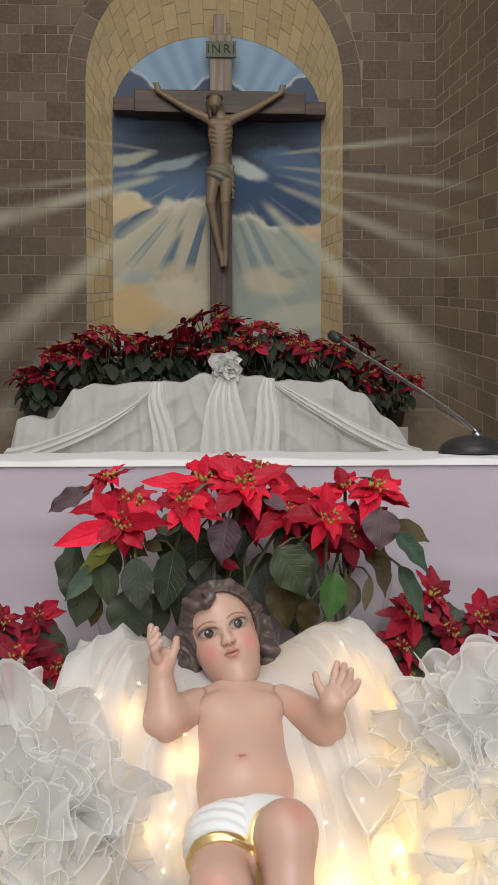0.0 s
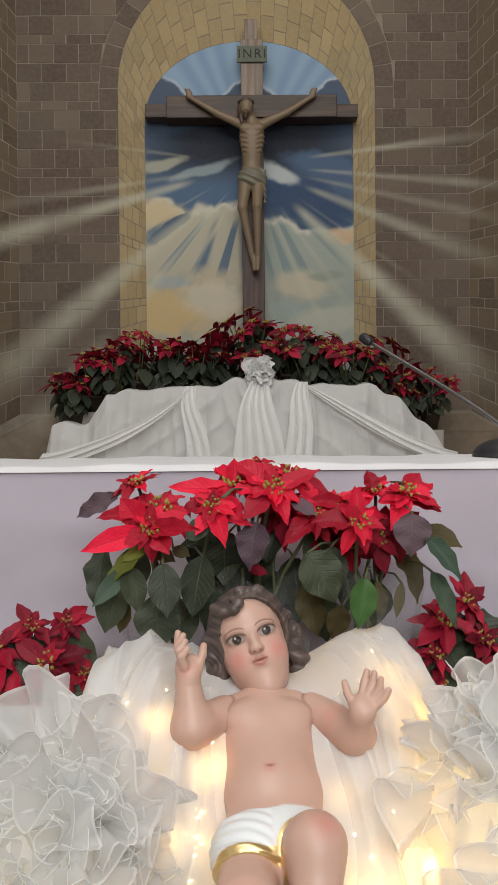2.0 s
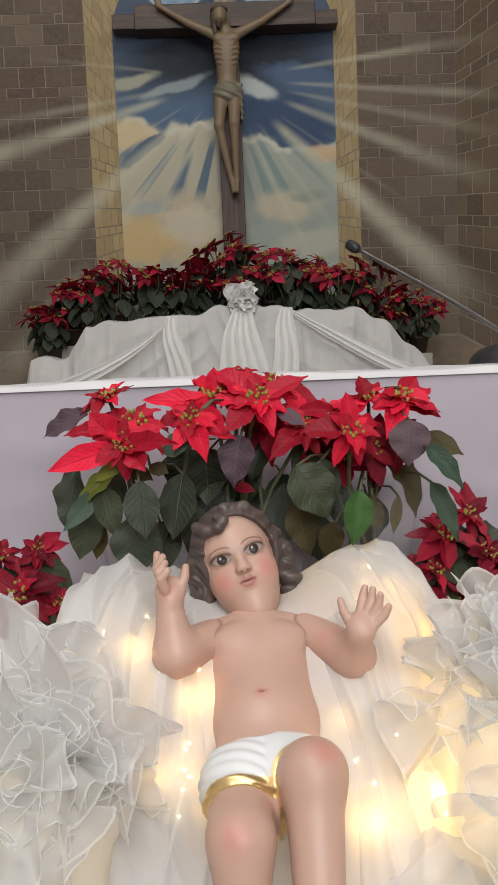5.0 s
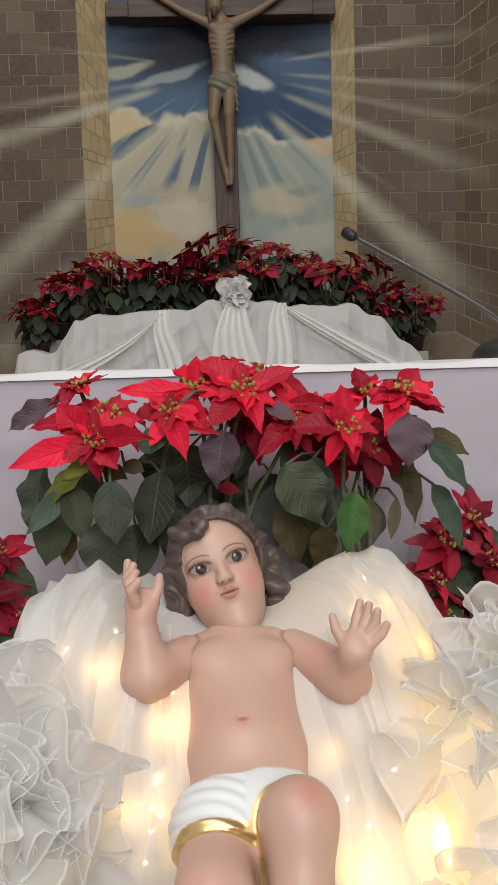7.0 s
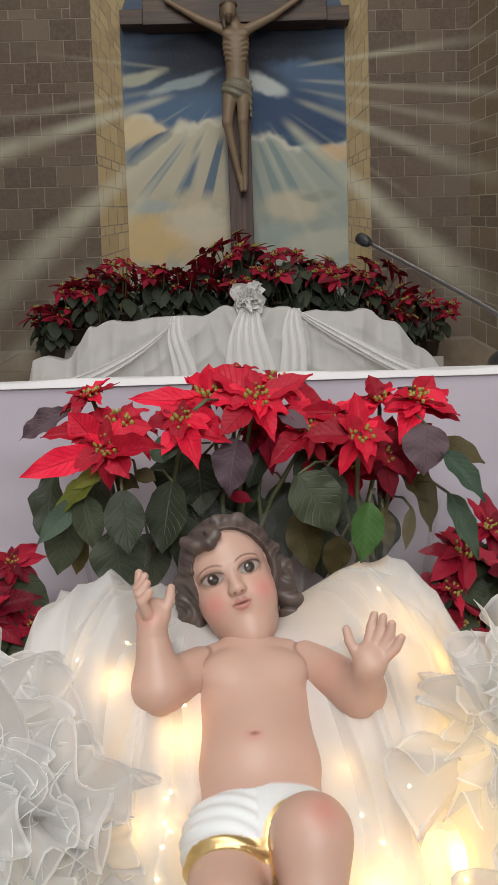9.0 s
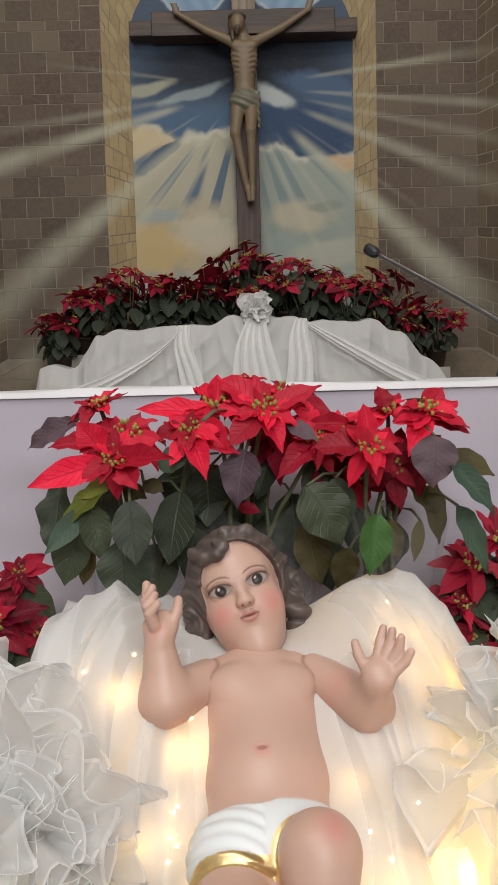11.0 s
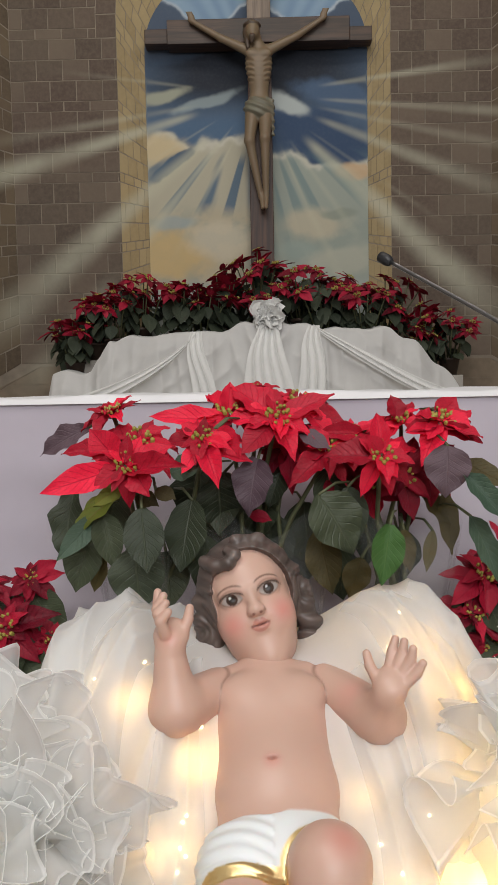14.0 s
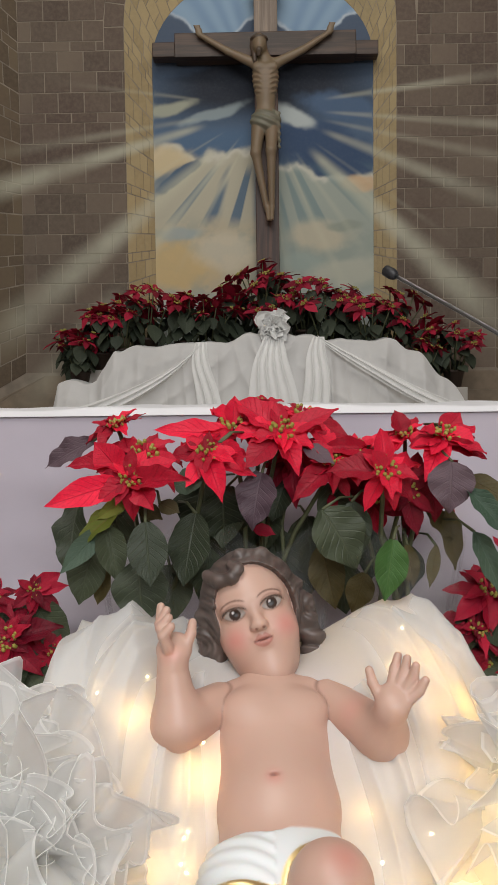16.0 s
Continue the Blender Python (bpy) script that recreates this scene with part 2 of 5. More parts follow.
# The back wall is flat: its masonry, niche and light beams are a mural.
mural = tagged(part("wall_mural", box(-3.3, WALL_Y, 0, 3.3, WALL_Y + 0.2, 4.7), MORTAR), "flat wall painted with brown brickwork, niche and light beams", "wall", kind="structure")
NICHE_X, NICHE_R, NICHE_Z, RING_R = -0.036, 0.814, 3.16, 0.935
SKY_X, SKY_HALF, SKY_Z, SKY_RISE = -0.022, 0.66, 2.95, 0.50
VAN_X, VAN_Z = -0.03, 1.90
CORNER_L, CORNER_R, FLOOR_Z = -1.49, 1.375, 1.115

# ---- the altar table in front, with its cloth and microphone ----
TABLE_Z, TABLE_Y = 0.925, 1.65


def altar_table():
    thing = empty("altar_table", (0, 1.9, 0), "altar table wholly covered by a pale lilac-white cloth", "table")
    def front(u, v):
        wave = 0.010 * np.sin(u * 9 + 1.3) + 0.006 * np.sin(u * 23 + v * 5) + 0.055 * (fbm(u * 5 + 5, v * 6 + 5, 3) - 0.5) + 0.012 * (1 - np.abs(np.sin(v * 16 + 2 * u))) ** 3
        drop = np.clip((TABLE_Z - v) * 8, 0, 1)
        return u, TABLE_Y - drop * (0.004 + wave * np.clip((TABLE_Z - v) * 2.5, 0, 1) + 0.01 * (TABLE_Z - v)), v
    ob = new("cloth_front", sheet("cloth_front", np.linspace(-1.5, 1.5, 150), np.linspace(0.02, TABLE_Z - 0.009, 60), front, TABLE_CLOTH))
    ob.parent, ob.matrix_parent_inverse = thing, Matrix.Translation((0, -1.9, 0))
    def top(u, v):
        ripple = 0.0016 * np.sin(u * 14 + 2 * np.sin(u * 5)) + 0.0012 * np.sin(u * 41)
        lip = smooth_step(0.0, 0.02, v)
        return u, TABLE_Y - 0.0045 + v, TABLE_Z - 0.010 * (1 - lip) + ripple * lip
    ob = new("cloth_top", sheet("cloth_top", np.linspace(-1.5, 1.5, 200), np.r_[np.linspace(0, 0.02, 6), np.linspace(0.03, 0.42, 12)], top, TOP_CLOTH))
    ob.parent, ob.matrix_parent_inverse = thing, Matrix.Translation((0, -1.9, 0))
    ob = part("board", box(-1.47, TABLE_Y + 0.02, TABLE_Z - 0.05, 1.47, TABLE_Y + 0.40, TABLE_Z - 0.012, 0.004), WOOD_X, thing)
    ob.matrix_parent_inverse = Matrix.Translation((0, -1.9, 0))
    for x in (-1.38, 1.38):
        for y in (TABLE_Y + 0.07, TABLE_Y + 0.34):
            ob = part("leg", box(x - 0.04, y - 0.03, 0, x + 0.04, y + 0.03, TABLE_Z - 0.05, 0.005), WOOD_Z, thing)
            ob.matrix_parent_inverse = Matrix.Translation((0, -1.9, 0))


# top of the altar cloth: whiter and paler than the front
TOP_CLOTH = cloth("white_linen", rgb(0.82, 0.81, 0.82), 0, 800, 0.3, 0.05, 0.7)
altar_table()


def microphone():
    thing = empty("gooseneck_microphone", (0.435, 1.86, TABLE_Z + 0.003), "black gooseneck microphone on a low base, standing on the altar", "microphone")
    bm = bmesh.new()
    bmesh.ops.create_uvsphere(bm, u_segments=24, v_segments=12, radius=1)
    bmesh.ops.scale(bm, vec=(0.062, 0.075, 0.034), verts=bm.verts)
    bmesh.ops.bisect_plane(bm, geom=bm.verts[:] + bm.edges[:] + bm.faces[:], plane_co=(0, 0, 0), plane_no=(0, 0, -1), clear_outer=True)
    part("base", bm, BLACK, thing, smooth=True)
    collar = tube([(0.012, 0.0, 0.024), (0.010, 0.003, 0.042)], [0.011, 0.009], 14)
    part("collar", collar, CHROME, thing, "chrome collar", True)
    a, b, c, d = Vector((0.010, 0.003, 0.04)), Vector((-0.02, 0.06, 0.085)), Vector((-0.1, 0.19, 0.16)), Vector((-0.203, 0.324, 0.251))
    pts = [(1 - t) ** 3 * a + 3 * t * (1 - t) ** 2 * b + 3 * t * t * (1 - t) * c + t**3 * d for t in np.linspace(0, 1, 30)]
    part("gooseneck", tube(pts, 0.0042, 12), CHROME, thing, "shiny metal gooseneck", True)
    way = (d - c).normalized()
    part("capsule", tube([d - way * 0.004, d + way * 0.002, d + way * 0.01, d + way * 0.028, d + way * 0.034], [0.006, 0.010, 0.012, 0.0115, 0.005], 16), BLACK, thing, "black foam-covered capsule", True)


microphone()

# ---- the wooden crucifix ----
def crucifix():
    thing = empty("wooden_cross", (0, 5.33, 0), "dark oak cross with stepped ends, fixed before the painted niche", "cross")
    shift = Matrix.Translation((0, -5.33, 0))
    for name, b, mat in (
        ("post", (-0.069, 5.26, 1.0, 0.067, 5.37, 2.912), WOOD_Z), ("post_top", (-0.069, 5.26, 3.052, 0.067, 5.37, 3.397), WOOD_TOP),
        ("post_tip", (-0.046, 5.275, 3.397, 0.034, 5.36, 3.527), WOOD_TOP), ("beam", (-0.531, 5.25, 2.914, 0.521, 5.375, 3.05), WOOD_X),
        ("beam_end", (-0.664, 5.268, 2.926, -0.531, 5.36, 3.008), WOOD_X), ("beam_end", (0.521, 5.268, 2.918, 0.652, 5.36, 2.998), WOOD_X),
    ):
        part(name, box(*b, 0.004), mat, thing).matrix_parent_inverse = shift
    part("wall_bracket", box(-0.04, 5.36, 2.4, 0.04, WALL_Y, 2.5), BLACK, thing).matrix_parent_inverse = shift
    plate = part("name_plate", box(-0.093, 5.244, 3.25, 0.093, 5.258, 3.348, 0.002), SIGN_GREEN, thing, "small green plaque lettered I N R I")
    plate.matrix_parent_inverse = shift
    text = bpy.data.curves.new("lettering", "FONT")
    text.body, text.size, text.extrude, text.align_x, text.align_y = "INRI", 0.078, 0.0015, "CENTER", "CENTER"
    text.space_character = 1.25
    text.materials.append(SIGN_INK)
    ob = new("lettering", text)
    ob.parent, ob.matrix_basis = plate, pose(0, 5.2425, 3.298, 90)
    ob.matrix_parent_inverse = Matrix()


crucifix()

# ---- leaves and flower heads, shared by all poinsettias ----


def leaf_mesh(name, material, width, curl, fold, wave, seed, rows=10, half=3):
    """A pointed leaf one metre long along y, its upper side to z."""
    rng = random.Random(seed)
    lobe, verts, faces, uvs = rng.uniform(0.0, 0.05), [], [], []
    cols = 2 * half + 1
    for i in range(rows + 1):
        v = i / rows
        w = 0.5 * width * (math.sin(math.pi * min(v * 0.93 + 0.035, 1) ** 0.82) ** 0.85) * (1 + lobe * math.sin(v * 9 + seed)) * (1 - v**9)
        w = max(w, 0.006)
        for j in range(cols):
            u = (j - half) / half
            ripple = wave * math.sin(v * 17 + seed + 2.5 * (u > 0)) * abs(u) ** 1.5
            verts.append((u * w * (1 - 0.25 * fold), v - 0.08 * curl * v * v, fold * abs(u) * w * 0.75 - curl * v**1.8 * 0.42 + ripple * 0.05 + 0.012 * math.sin(v * 40) * abs(u) * (1 - abs(u))))
            uvs.append((u, v))
    for i in range(rows):
        for j in range(cols - 1):
            a = i * cols + j
            faces.append((a, a + 1, a + cols + 1, a + cols))
    me = mesh_of(name, verts, faces, material, True)
    layer = me.uv_layers.new(name="leaf")
    for loop in me.loops:
        layer.data[loop.index].uv = uvs[loop.vertex_index]
    return me


def leaf_material(name, dark, light, vein, rough, glow, vein_much=0.34):
    m = Nodes(name)
    uv = m.add("ShaderNodeSeparateXYZ", {0: m.add("ShaderNodeTexCoord").outputs["UV"]})
    u, v = m.math("ABSOLUTE", uv.outputs[0]), uv.outputs[1]
    rib = m.ramp(u, 0.0, 0.07, 1, 0)
    saw = m.math("PINGPONG", m.math("SUBTRACT", m.math("MULTIPLY", v, 8.5), m.math("MULTIPLY", u, 2.4)), 0.5)
    side = m.ramp(saw, 0.0, 0.11, 1, 0)
    veins = m.math("MAXIMUM", rib, m.math("MULTIPLY", side, 0.65))
    blotch = m.noise(26, 4, coord=m.local())
    tone = m.math("ADD", m.math("MULTIPLY", m.random(), 0.6), m.math("MULTIPLY", blotch, 0.4))
    base = m.mix(m.ramp(tone, 0.15, 0.85, 0, 1, False), dark, light)
    base = m.mix(m.math("MULTIPLY", veins, vein_much), base, vein)
    m.bump(m.math("MULTIPLY_ADD", m.noise(60, 3, coord=m.local()), 0.5, m.math("MULTIPLY", veins, -0.8)), 0.5, 0.0025)
    m.set(Base_Color=base, Roughness=rough, Specular_IOR_Level=0.35)
    thin = m.add("ShaderNodeBsdfTranslucent", {"Color": base})
    m.put(m.out.inputs[0], m.add("ShaderNodeMixShader", {0: glow, 1: m.bsdf.outputs[0], 2: thin.outputs[0]}).outputs[0])
    return m.mat


BRACT = leaf_material("red_bract", rgb(0.25, 0.004, 0.016), rgb(1.0, 0.018, 0.066), rgb(0.16, 0.003, 0.014), 0.42, 0.16, 0.34)
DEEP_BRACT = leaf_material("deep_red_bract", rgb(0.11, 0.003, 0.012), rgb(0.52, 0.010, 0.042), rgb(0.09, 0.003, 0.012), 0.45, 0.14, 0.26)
GREEN = leaf_material("dark_green_leaf", rgb(0.028, 0.038, 0.022), rgb(0.070, 0.084, 0.046), rgb(0.13, 0.145, 0.095), 0.36, 0.10)
BRIGHT = leaf_material("fresh_green_leaf", rgb(0.05, 0.13, 0.03), rgb(0.09, 0.19, 0.05), rgb(0.15, 0.24, 0.09), 0.4, 0.2)
TEAL = leaf_material("blue_green_leaf", rgb(0.055, 0.095, 0.062), rgb(0.085, 0.13, 0.085), rgb(0.16, 0.22, 0.17), 0.45, 0.15)
PURPLE = leaf_material("purple_grey_leaf", rgb(0.075, 0.045, 0.06), rgb(0.13, 0.085, 0.10), rgb(0.20, 0.15, 0.16), 0.45, 0.1)
OLIVE = leaf_material("yellowing_leaf", rgb(0.060, 0.048, 0.020), rgb(0.15, 0.12, 0.042), rgb(0.12, 0.08, 0.03), 0.55, 0.2)
LIME = leaf_material("yellow_green_leaf", rgb(0.17, 0.21, 0.035), rgb(0.30, 0.33, 0.06), rgb(0.34, 0.10, 0.05), 0.45, 0.25)
STEM = plain("green_brown_stem", rgb(0.10, 0.11, 0.05), 0.6, 0, 50, 0.6)
BUD = plain("yellow_green_bud", rgb(0.42, 0.38, 0.08), 0.5, 0, 90, 0.8)
POT = plain("brown_plastic_pot", rgb(0.055, 0.035, 0.025), 0.5, 0, 20, 0.3)

SHAPES = {}
for key, mat, width in (("bract", BRACT, 0.54), ("deep", DEEP_BRACT, 0.56), ("green", GREEN, 0.62), ("bright", BRIGHT, 0.66), ("teal", TEAL, 0.52), ("purple", PURPLE, 0.60), ("olive", OLIVE, 0.46), ("lime", LIME, 0.46)):
    SHAPES[key] = [leaf_mesh("bract" if key in ("bract", "deep") else "leaf", mat, width * (0.9 + 0.1 * k), 0.10 + 0.28 * k, (0.42 if key in ("bract", "deep") else 0.22) + 0.22 * ((k * 2) % 3), (0.55 + 0.35 * k) if key in ("bract", "deep") else 0.6 + 0.4 * k, k + 3) for k in range(3)]
FAR_BRACT = leaf_material("crimson_bract", rgb(0.11, 0.005, 0.015), rgb(0.54, 0.018, 0.058), rgb(0.10, 0.004, 0.012), 0.55, 0.12, 0.2)
# haze over the far bank is mixed into this greyed leaf colour
FAR_GREEN = leaf_material("grey_green_leaf", rgb(0.030, 0.042, 0.028), rgb(0.075, 0.092, 0.060), rgb(0.11, 0.12, 0.085), 0.55, 0.10)
for key, mat, width in (("far_bract", FAR_BRACT, 0.56), ("far_green", FAR_GREEN, 0.75)):
    SHAPES[key] = [leaf_mesh("bract" if "bract" in key else "leaf", mat, width, 0.3 + 0.3 * k, 0.3, 0.5, k, 4, 1) for k in range(2)]


def set_leaf(key, base, tip, parent, face=(0, -1, 0.6), wide=1.0, which=0):
    """A leaf from base to tip that turns its upper side towards face."""
    base, tip = Vector(base), Vector(tip)
    along = tip - base
    size = along.length
    along.normalize()
    up = Vector(face) - along * Vector(face).dot(along)
    up = up.normalized() if up.length > 1e-3 else along.orthogonal().normalized()
    side = along.cross(up)
    m = Matrix((side * size * wide, along * size, up * size)).transposed().to_4x4()
    m.translation = base - parent.location
    me = SHAPES[key][which % len(SHAPES[key])]
    return child(me.name.split(".")[0], me, parent, m)


def bud_cluster(size, count, seed):
    bm, rng = bmesh.new(), random.Random(seed)
    for _ in range(count):
        a, r = rng.uniform(0, 6.283), size * math.sqrt(rng.random())
        z = size * rng.uniform(0.1, 0.5)
        m = Matrix.LocRotScale((r * math.cos(a), r * math.sin(a), z), None, Vector((0.13, 0.13, 0.2)) * size * rng.uniform(0.8, 1.5))
        bmesh.ops.create_icosphere(bm, subdivisions=1, radius=1, matrix=m)
    me = bpy.data.meshes.new("flower_centre")
    bm.to_mesh(me)
    bm.free()
    me.materials.append(BUD)
    return me


BUDS = [bud_cluster(1.0, 20, k) for k in range(2)]


def flower_head(parent, centre, normal, radius, seed, key="bract", outer=7, inner=5):
    """A red star of bracts round a small yellow centre."""
    rng = random.Random(seed)
    centre, normal = Vector(centre), Vector(normal).normalized()
    a = normal.orthogonal().normalized()
    b = normal.cross(a)
    for ring, count, size, lift in ((0, outer, 1.05, 0.0), (1, inner, 0.66, 0.40)):
        for k in range(count):
            t = 6.2832 * (k + 0.5 * ring + rng.uniform(-0.28, 0.28)) / count
            way = math.cos(t) * a + math.sin(t) * b
            length = radius * size * rng.uniform(0.62, 1.2)
            tip = centre + (way + normal * (lift + rng.uniform(-0.45, 0.35))).normalized() * length
            set_leaf(key, centre + way * radius * 0.05 + normal * 0.004 * ring, tip, parent, normal + way * 0.2, rng.uniform(0.85, 1.15), rng.randrange(3))
    m = normal.to_track_quat("Z", "Y").to_matrix().to_4x4() @ Matrix.Scale(radius * 0.27, 4)
    m.translation = centre + normal * radius * 0.05 - parent.location
    child("flower_centre", BUDS[seed % 2], parent, m, "yellow-green flower buds")


def stem(parent, points, radius):
    ob = part("stem", tube([Vector(p) - parent.location for p in points], [radius * (1.15 - 0.4 * k / (len(points) - 1)) for k in range(len(points))], 7), STEM, parent, smooth=True)
    return ob


def pot(parent, radius, height, material):
    rings = [(radius * 0.72, 0.0), (radius, height * 0.86), (radius * 1.08, height * 0.86), (radius * 1.08, height), (radius * 0.95, height), (radius * 0.9, height * 0.9)]
    bm, sides = bmesh.new(), 20
    loops = [[bm.verts.new((r * math.cos(k * 6.2832 / sides), r * math.sin(k * 6.2832 / sides), z)) for k in range(sides)] for r, z in rings]
    for a, b in zip(loops, loops[1:]):
        for k in range(sides):
            bm.faces.new((a[k], a[(k + 1) % sides], b[(k + 1) % sides], b[k]))
    bm.faces.new(loops[0][::-1])
    bm.faces.new(loops[-1])
    part("pot", bm, material, parent, smooth=True)


# ---- the flower bank before the cross ----
STAND_Z = 1.10
for name, b in (("flower_stand", (-0.86, 4.90, 0, 0.78, 5.22, STAND_Z)), ("flower_stand", (-1.12, 4.90, 0, -0.88, 5.2, 0.98)), ("flower_stand", (0.80, 4.90, 0, 1.08, 5.2, 0.98))):
    tagged(part(name, box(*b, 0.005), PLASTER), "plain box stand hidden under white tulle", "stand", "stands of the flower bank")


def far_plant(seed, heads):
    """One potted poinsettia of the bank, built at the origin: pot, stems, green leaves, red heads."""
    rng = random.Random(seed)
    thing = empty("potted_poinsettia", (0, 0, 0), "potted poinsettia with dark leaves and small red heads", "potted plant", "poinsettias of the flower bank")
    pot(thing, 0.065, 0.11, POT)
    for k in range(heads):
        t = 6.2832 * k / heads + rng.uniform(-0.4, 0.4)
        r = rng.uniform(0.05, 0.19) if k else 0.02
        top = Vector((r * math.cos(t), r * math.sin(t) - 0.02, rng.uniform(0.33, 0.42) - r * 0.45))
        stem(thing, [(0.3 * top.x, 0.3 * top.y, 0.09), (0.7 * top.x, 0.7 * top.y, 0.24), top], 0.004)
        flower_head(thing, top, (1.3 * top.x, 1.3 * top.y - 0.18, 0.42), rng.uniform(0.068, 0.095), seed * 31 + k, "far_bract", 6, 4)
    for k in range(26):
        t, z = 6.2832 * k / 26 * 5 + rng.uniform(-0.3, 0.3), rng.uniform(0.13, 0.33)
        r = rng.uniform(0.05, 0.10)
        base = (r * math.cos(t), r * math.sin(t), z)
        out = r + rng.uniform(0.06, 0.10)
        tip = (out * math.cos(t), out * math.sin(t), z - rng.uniform(0.02, 0.11))
        set_leaf("far_green", base, tip, thing, (math.cos(t), math.sin(t) - 0.4, 0.8), rng.uniform(0.9, 1.2), k)
    return thing


plants = [far_plant(1, 10), far_plant(2, 12), far_plant(3, 9)]
BANK = [(-0.95, 5.05, 1.10, 0.9), (-0.70, 5.08, 1.17, 1.0), (-0.47, 5.06, 1.15, 1.0), (-0.24, 5.09, 1.16, 1.0), (-0.02, 5.10, 1.26, 1.08), (0.22, 5.10, 1.20, 1.05), (0.45, 5.08, 1.14, 1.0), (0.68, 5.06, 1.13, 1.0), (-1.06, 4.98, 1.00, 0.85), (0.90, 5.02, 0.99, 0.95), (1.04, 5.06, 0.98, 0.88), (0.02, 5.02, 1.16, 0.9), (0.84, 4.93, 0.96, 0.72), (-0.83, 5.0, 1.11, 0.98), (-0.34, 5.0, 1.12, 1.0), (0.33, 5.02, 1.13, 1.02), (0.56, 4.99, 1.10, 0.95), (-1.06, 5.10, 0.98, 0.98)]
for n, (x, y, z, s) in enumerate(BANK):
    m = pose(x, y, z, 0, 0, (67 * n) % 360) @ Matrix.Scale(s, 4)
    if n < 3:
        plants[n].matrix_basis = m
    else:
        copy_thing(plants[n % 3], m).scale = (s, s, s)
for n, (x, y, z, s) in enumerate(BANK):
    floor_z = STAND_Z if -0.86 < x < 0.78 else 0.98
    if x < -0.88 and x > -1.0:
        floor_z = 0.98
    if z - floor_z > 0.012:
        tagged(part("riser", box(x - 0.07, y - 0.07, floor_z, x + 0.07, y + 0.07, z), PLASTER), "small block raising a flower pot", "riser", "risers of the flower bank")


def bank_drape():
    """Tulle hung over the stands: tall in the middle, with swags from the bow and a low step at one side."""
    xs = np.linspace(-1.24, 1.17, 330)
    top = np.interp(xs, [-1.24, -1.19, -1.15, -0.94, -0.89, -0.84, -0.3, -0.12, 0.0, 0.12, 0.3, 0.68, 0.80, 0.95, 1.10, 1.17], [0.70, 0.86, 1.045, 1.055, 1.12, 1.225, 1.245, 1.285, 1.31, 1.295, 1.255, 1.25, 1.17, 1.03, 0.86, 0.72])
    def f(u, v):
        high = np.interp(u, xs, top) + 0.035 * (fbm(u * 7 + 4, 0 * u + 2, 15) - 0.5) + 0.010 * np.sin(u * 33)
        z = 0.35 + (high - 0.35) * v
        drop = high - z
        ax = np.abs(u - 0.01)
        wob = fbm(u * 3 + 3, z * 3 + 3, 5)
        swag = (1 - np.abs(np.sin((z + 0.75 * ax - 0.10 * ax**2) * 17 + 3.5 * wob))) ** 1.6 * smooth_step(0.06, 0.25, ax) * smooth_step(0.95, 0.6, ax)
        pleat = (1 - np.abs(np.sin(u * 31 + 1.2 * (high - z) * np.sign(u) * 9 * np.exp(-((ax / 0.2) ** 2)) + 5 * fbm(u * 4 + 9, z * 1.2 + 9, 6)))) ** 1.4
        hang = pleat * (np.exp(-((ax / 0.15) ** 2)) + 0.9 * np.exp(-(((u + 0.37) / 0.07) ** 2)) + 0.8 * np.exp(-(((u - 0.24) / 0.08) ** 2)) + 0.75)
        broad = 0.5 + 0.5 * np.sin(u * 22 + 4 * fbm(u * 3 + 1, z * 1.5 + 1, 16))
        fine = fbm(u * 9 + 2, z * 7 + 2, 8) - 0.5
        y = 4.83 - 0.10 * np.clip(drop, 0, 0.5) - (0.014 * swag + 0.016 * hang + 0.030 * broad + 0.012 * fine) * np.clip(drop * 9, 0.1, 1)
        back = smooth_step(0.985, 1.0, v)
        return u, y + 0.12 * back, z + 0.006 * np.sin(u * 40) * v
    me = sheet("tulle_drape", xs, np.r_[np.linspace(0, 0.985, 90), 0.99, 0.995, 1.0], f, DRAPE)
    drape = tagged(new("tulle_drape", me), "sheer white tulle draped in swags over the flower stands", "drape")

    def band(name, points, width, ridges, seed, side):
        """A gathered length of tulle along a curve of (x, y, z)."""
        pts = np.array(points)
        ts = np.linspace(0, 1, len(pts))
        def g(u, v):
            x, y, z = (np.polyval(np.polyfit(ts, pts[:, k], 3), v) for k in range(3))
            w = np.interp(v, ts, width)
            pleat = (1 - np.abs(np.sin(u * ridges + seed + 1.3 * np.sin(v * 3 + seed)))) ** 1.5
            lift = 0.012 + 0.020 * pleat * np.clip(w * 14, 0.4, 1) * (1 - u**6)
            return x + side[0] * u * w + 0.006 * np.sin(v * 9 + seed), y - lift, z + side[1] * u * w
        child(name, sheet(name, np.linspace(-1, 1, 50), np.linspace(0, 1, 50), g, GATHERED), drape)

    band("fall", [(0.014, 4.80, 1.30), (0.012, 4.76, 1.15), (0.01, 4.74, 0.95), (0.0, 4.73, 0.60)], [0.035, 0.085, 0.13, 0.17], 7.5, 1, (1, 0))
    band("fall", [(-0.37, 4.80, 1.235), (-0.36, 4.77, 1.10), (-0.33, 4.75, 0.90), (-0.31, 4.73, 0.60)], [0.03, 0.05, 0.065, 0.08], 4.5, 2, (1, 0))
    band("fall", [(0.26, 4.80, 1.255), (0.25, 4.77, 1.12), (0.24, 4.75, 0.92), (0.23, 4.73, 0.60)], [0.03, 0.06, 0.075, 0.09], 5.0, 3, (1, 0))
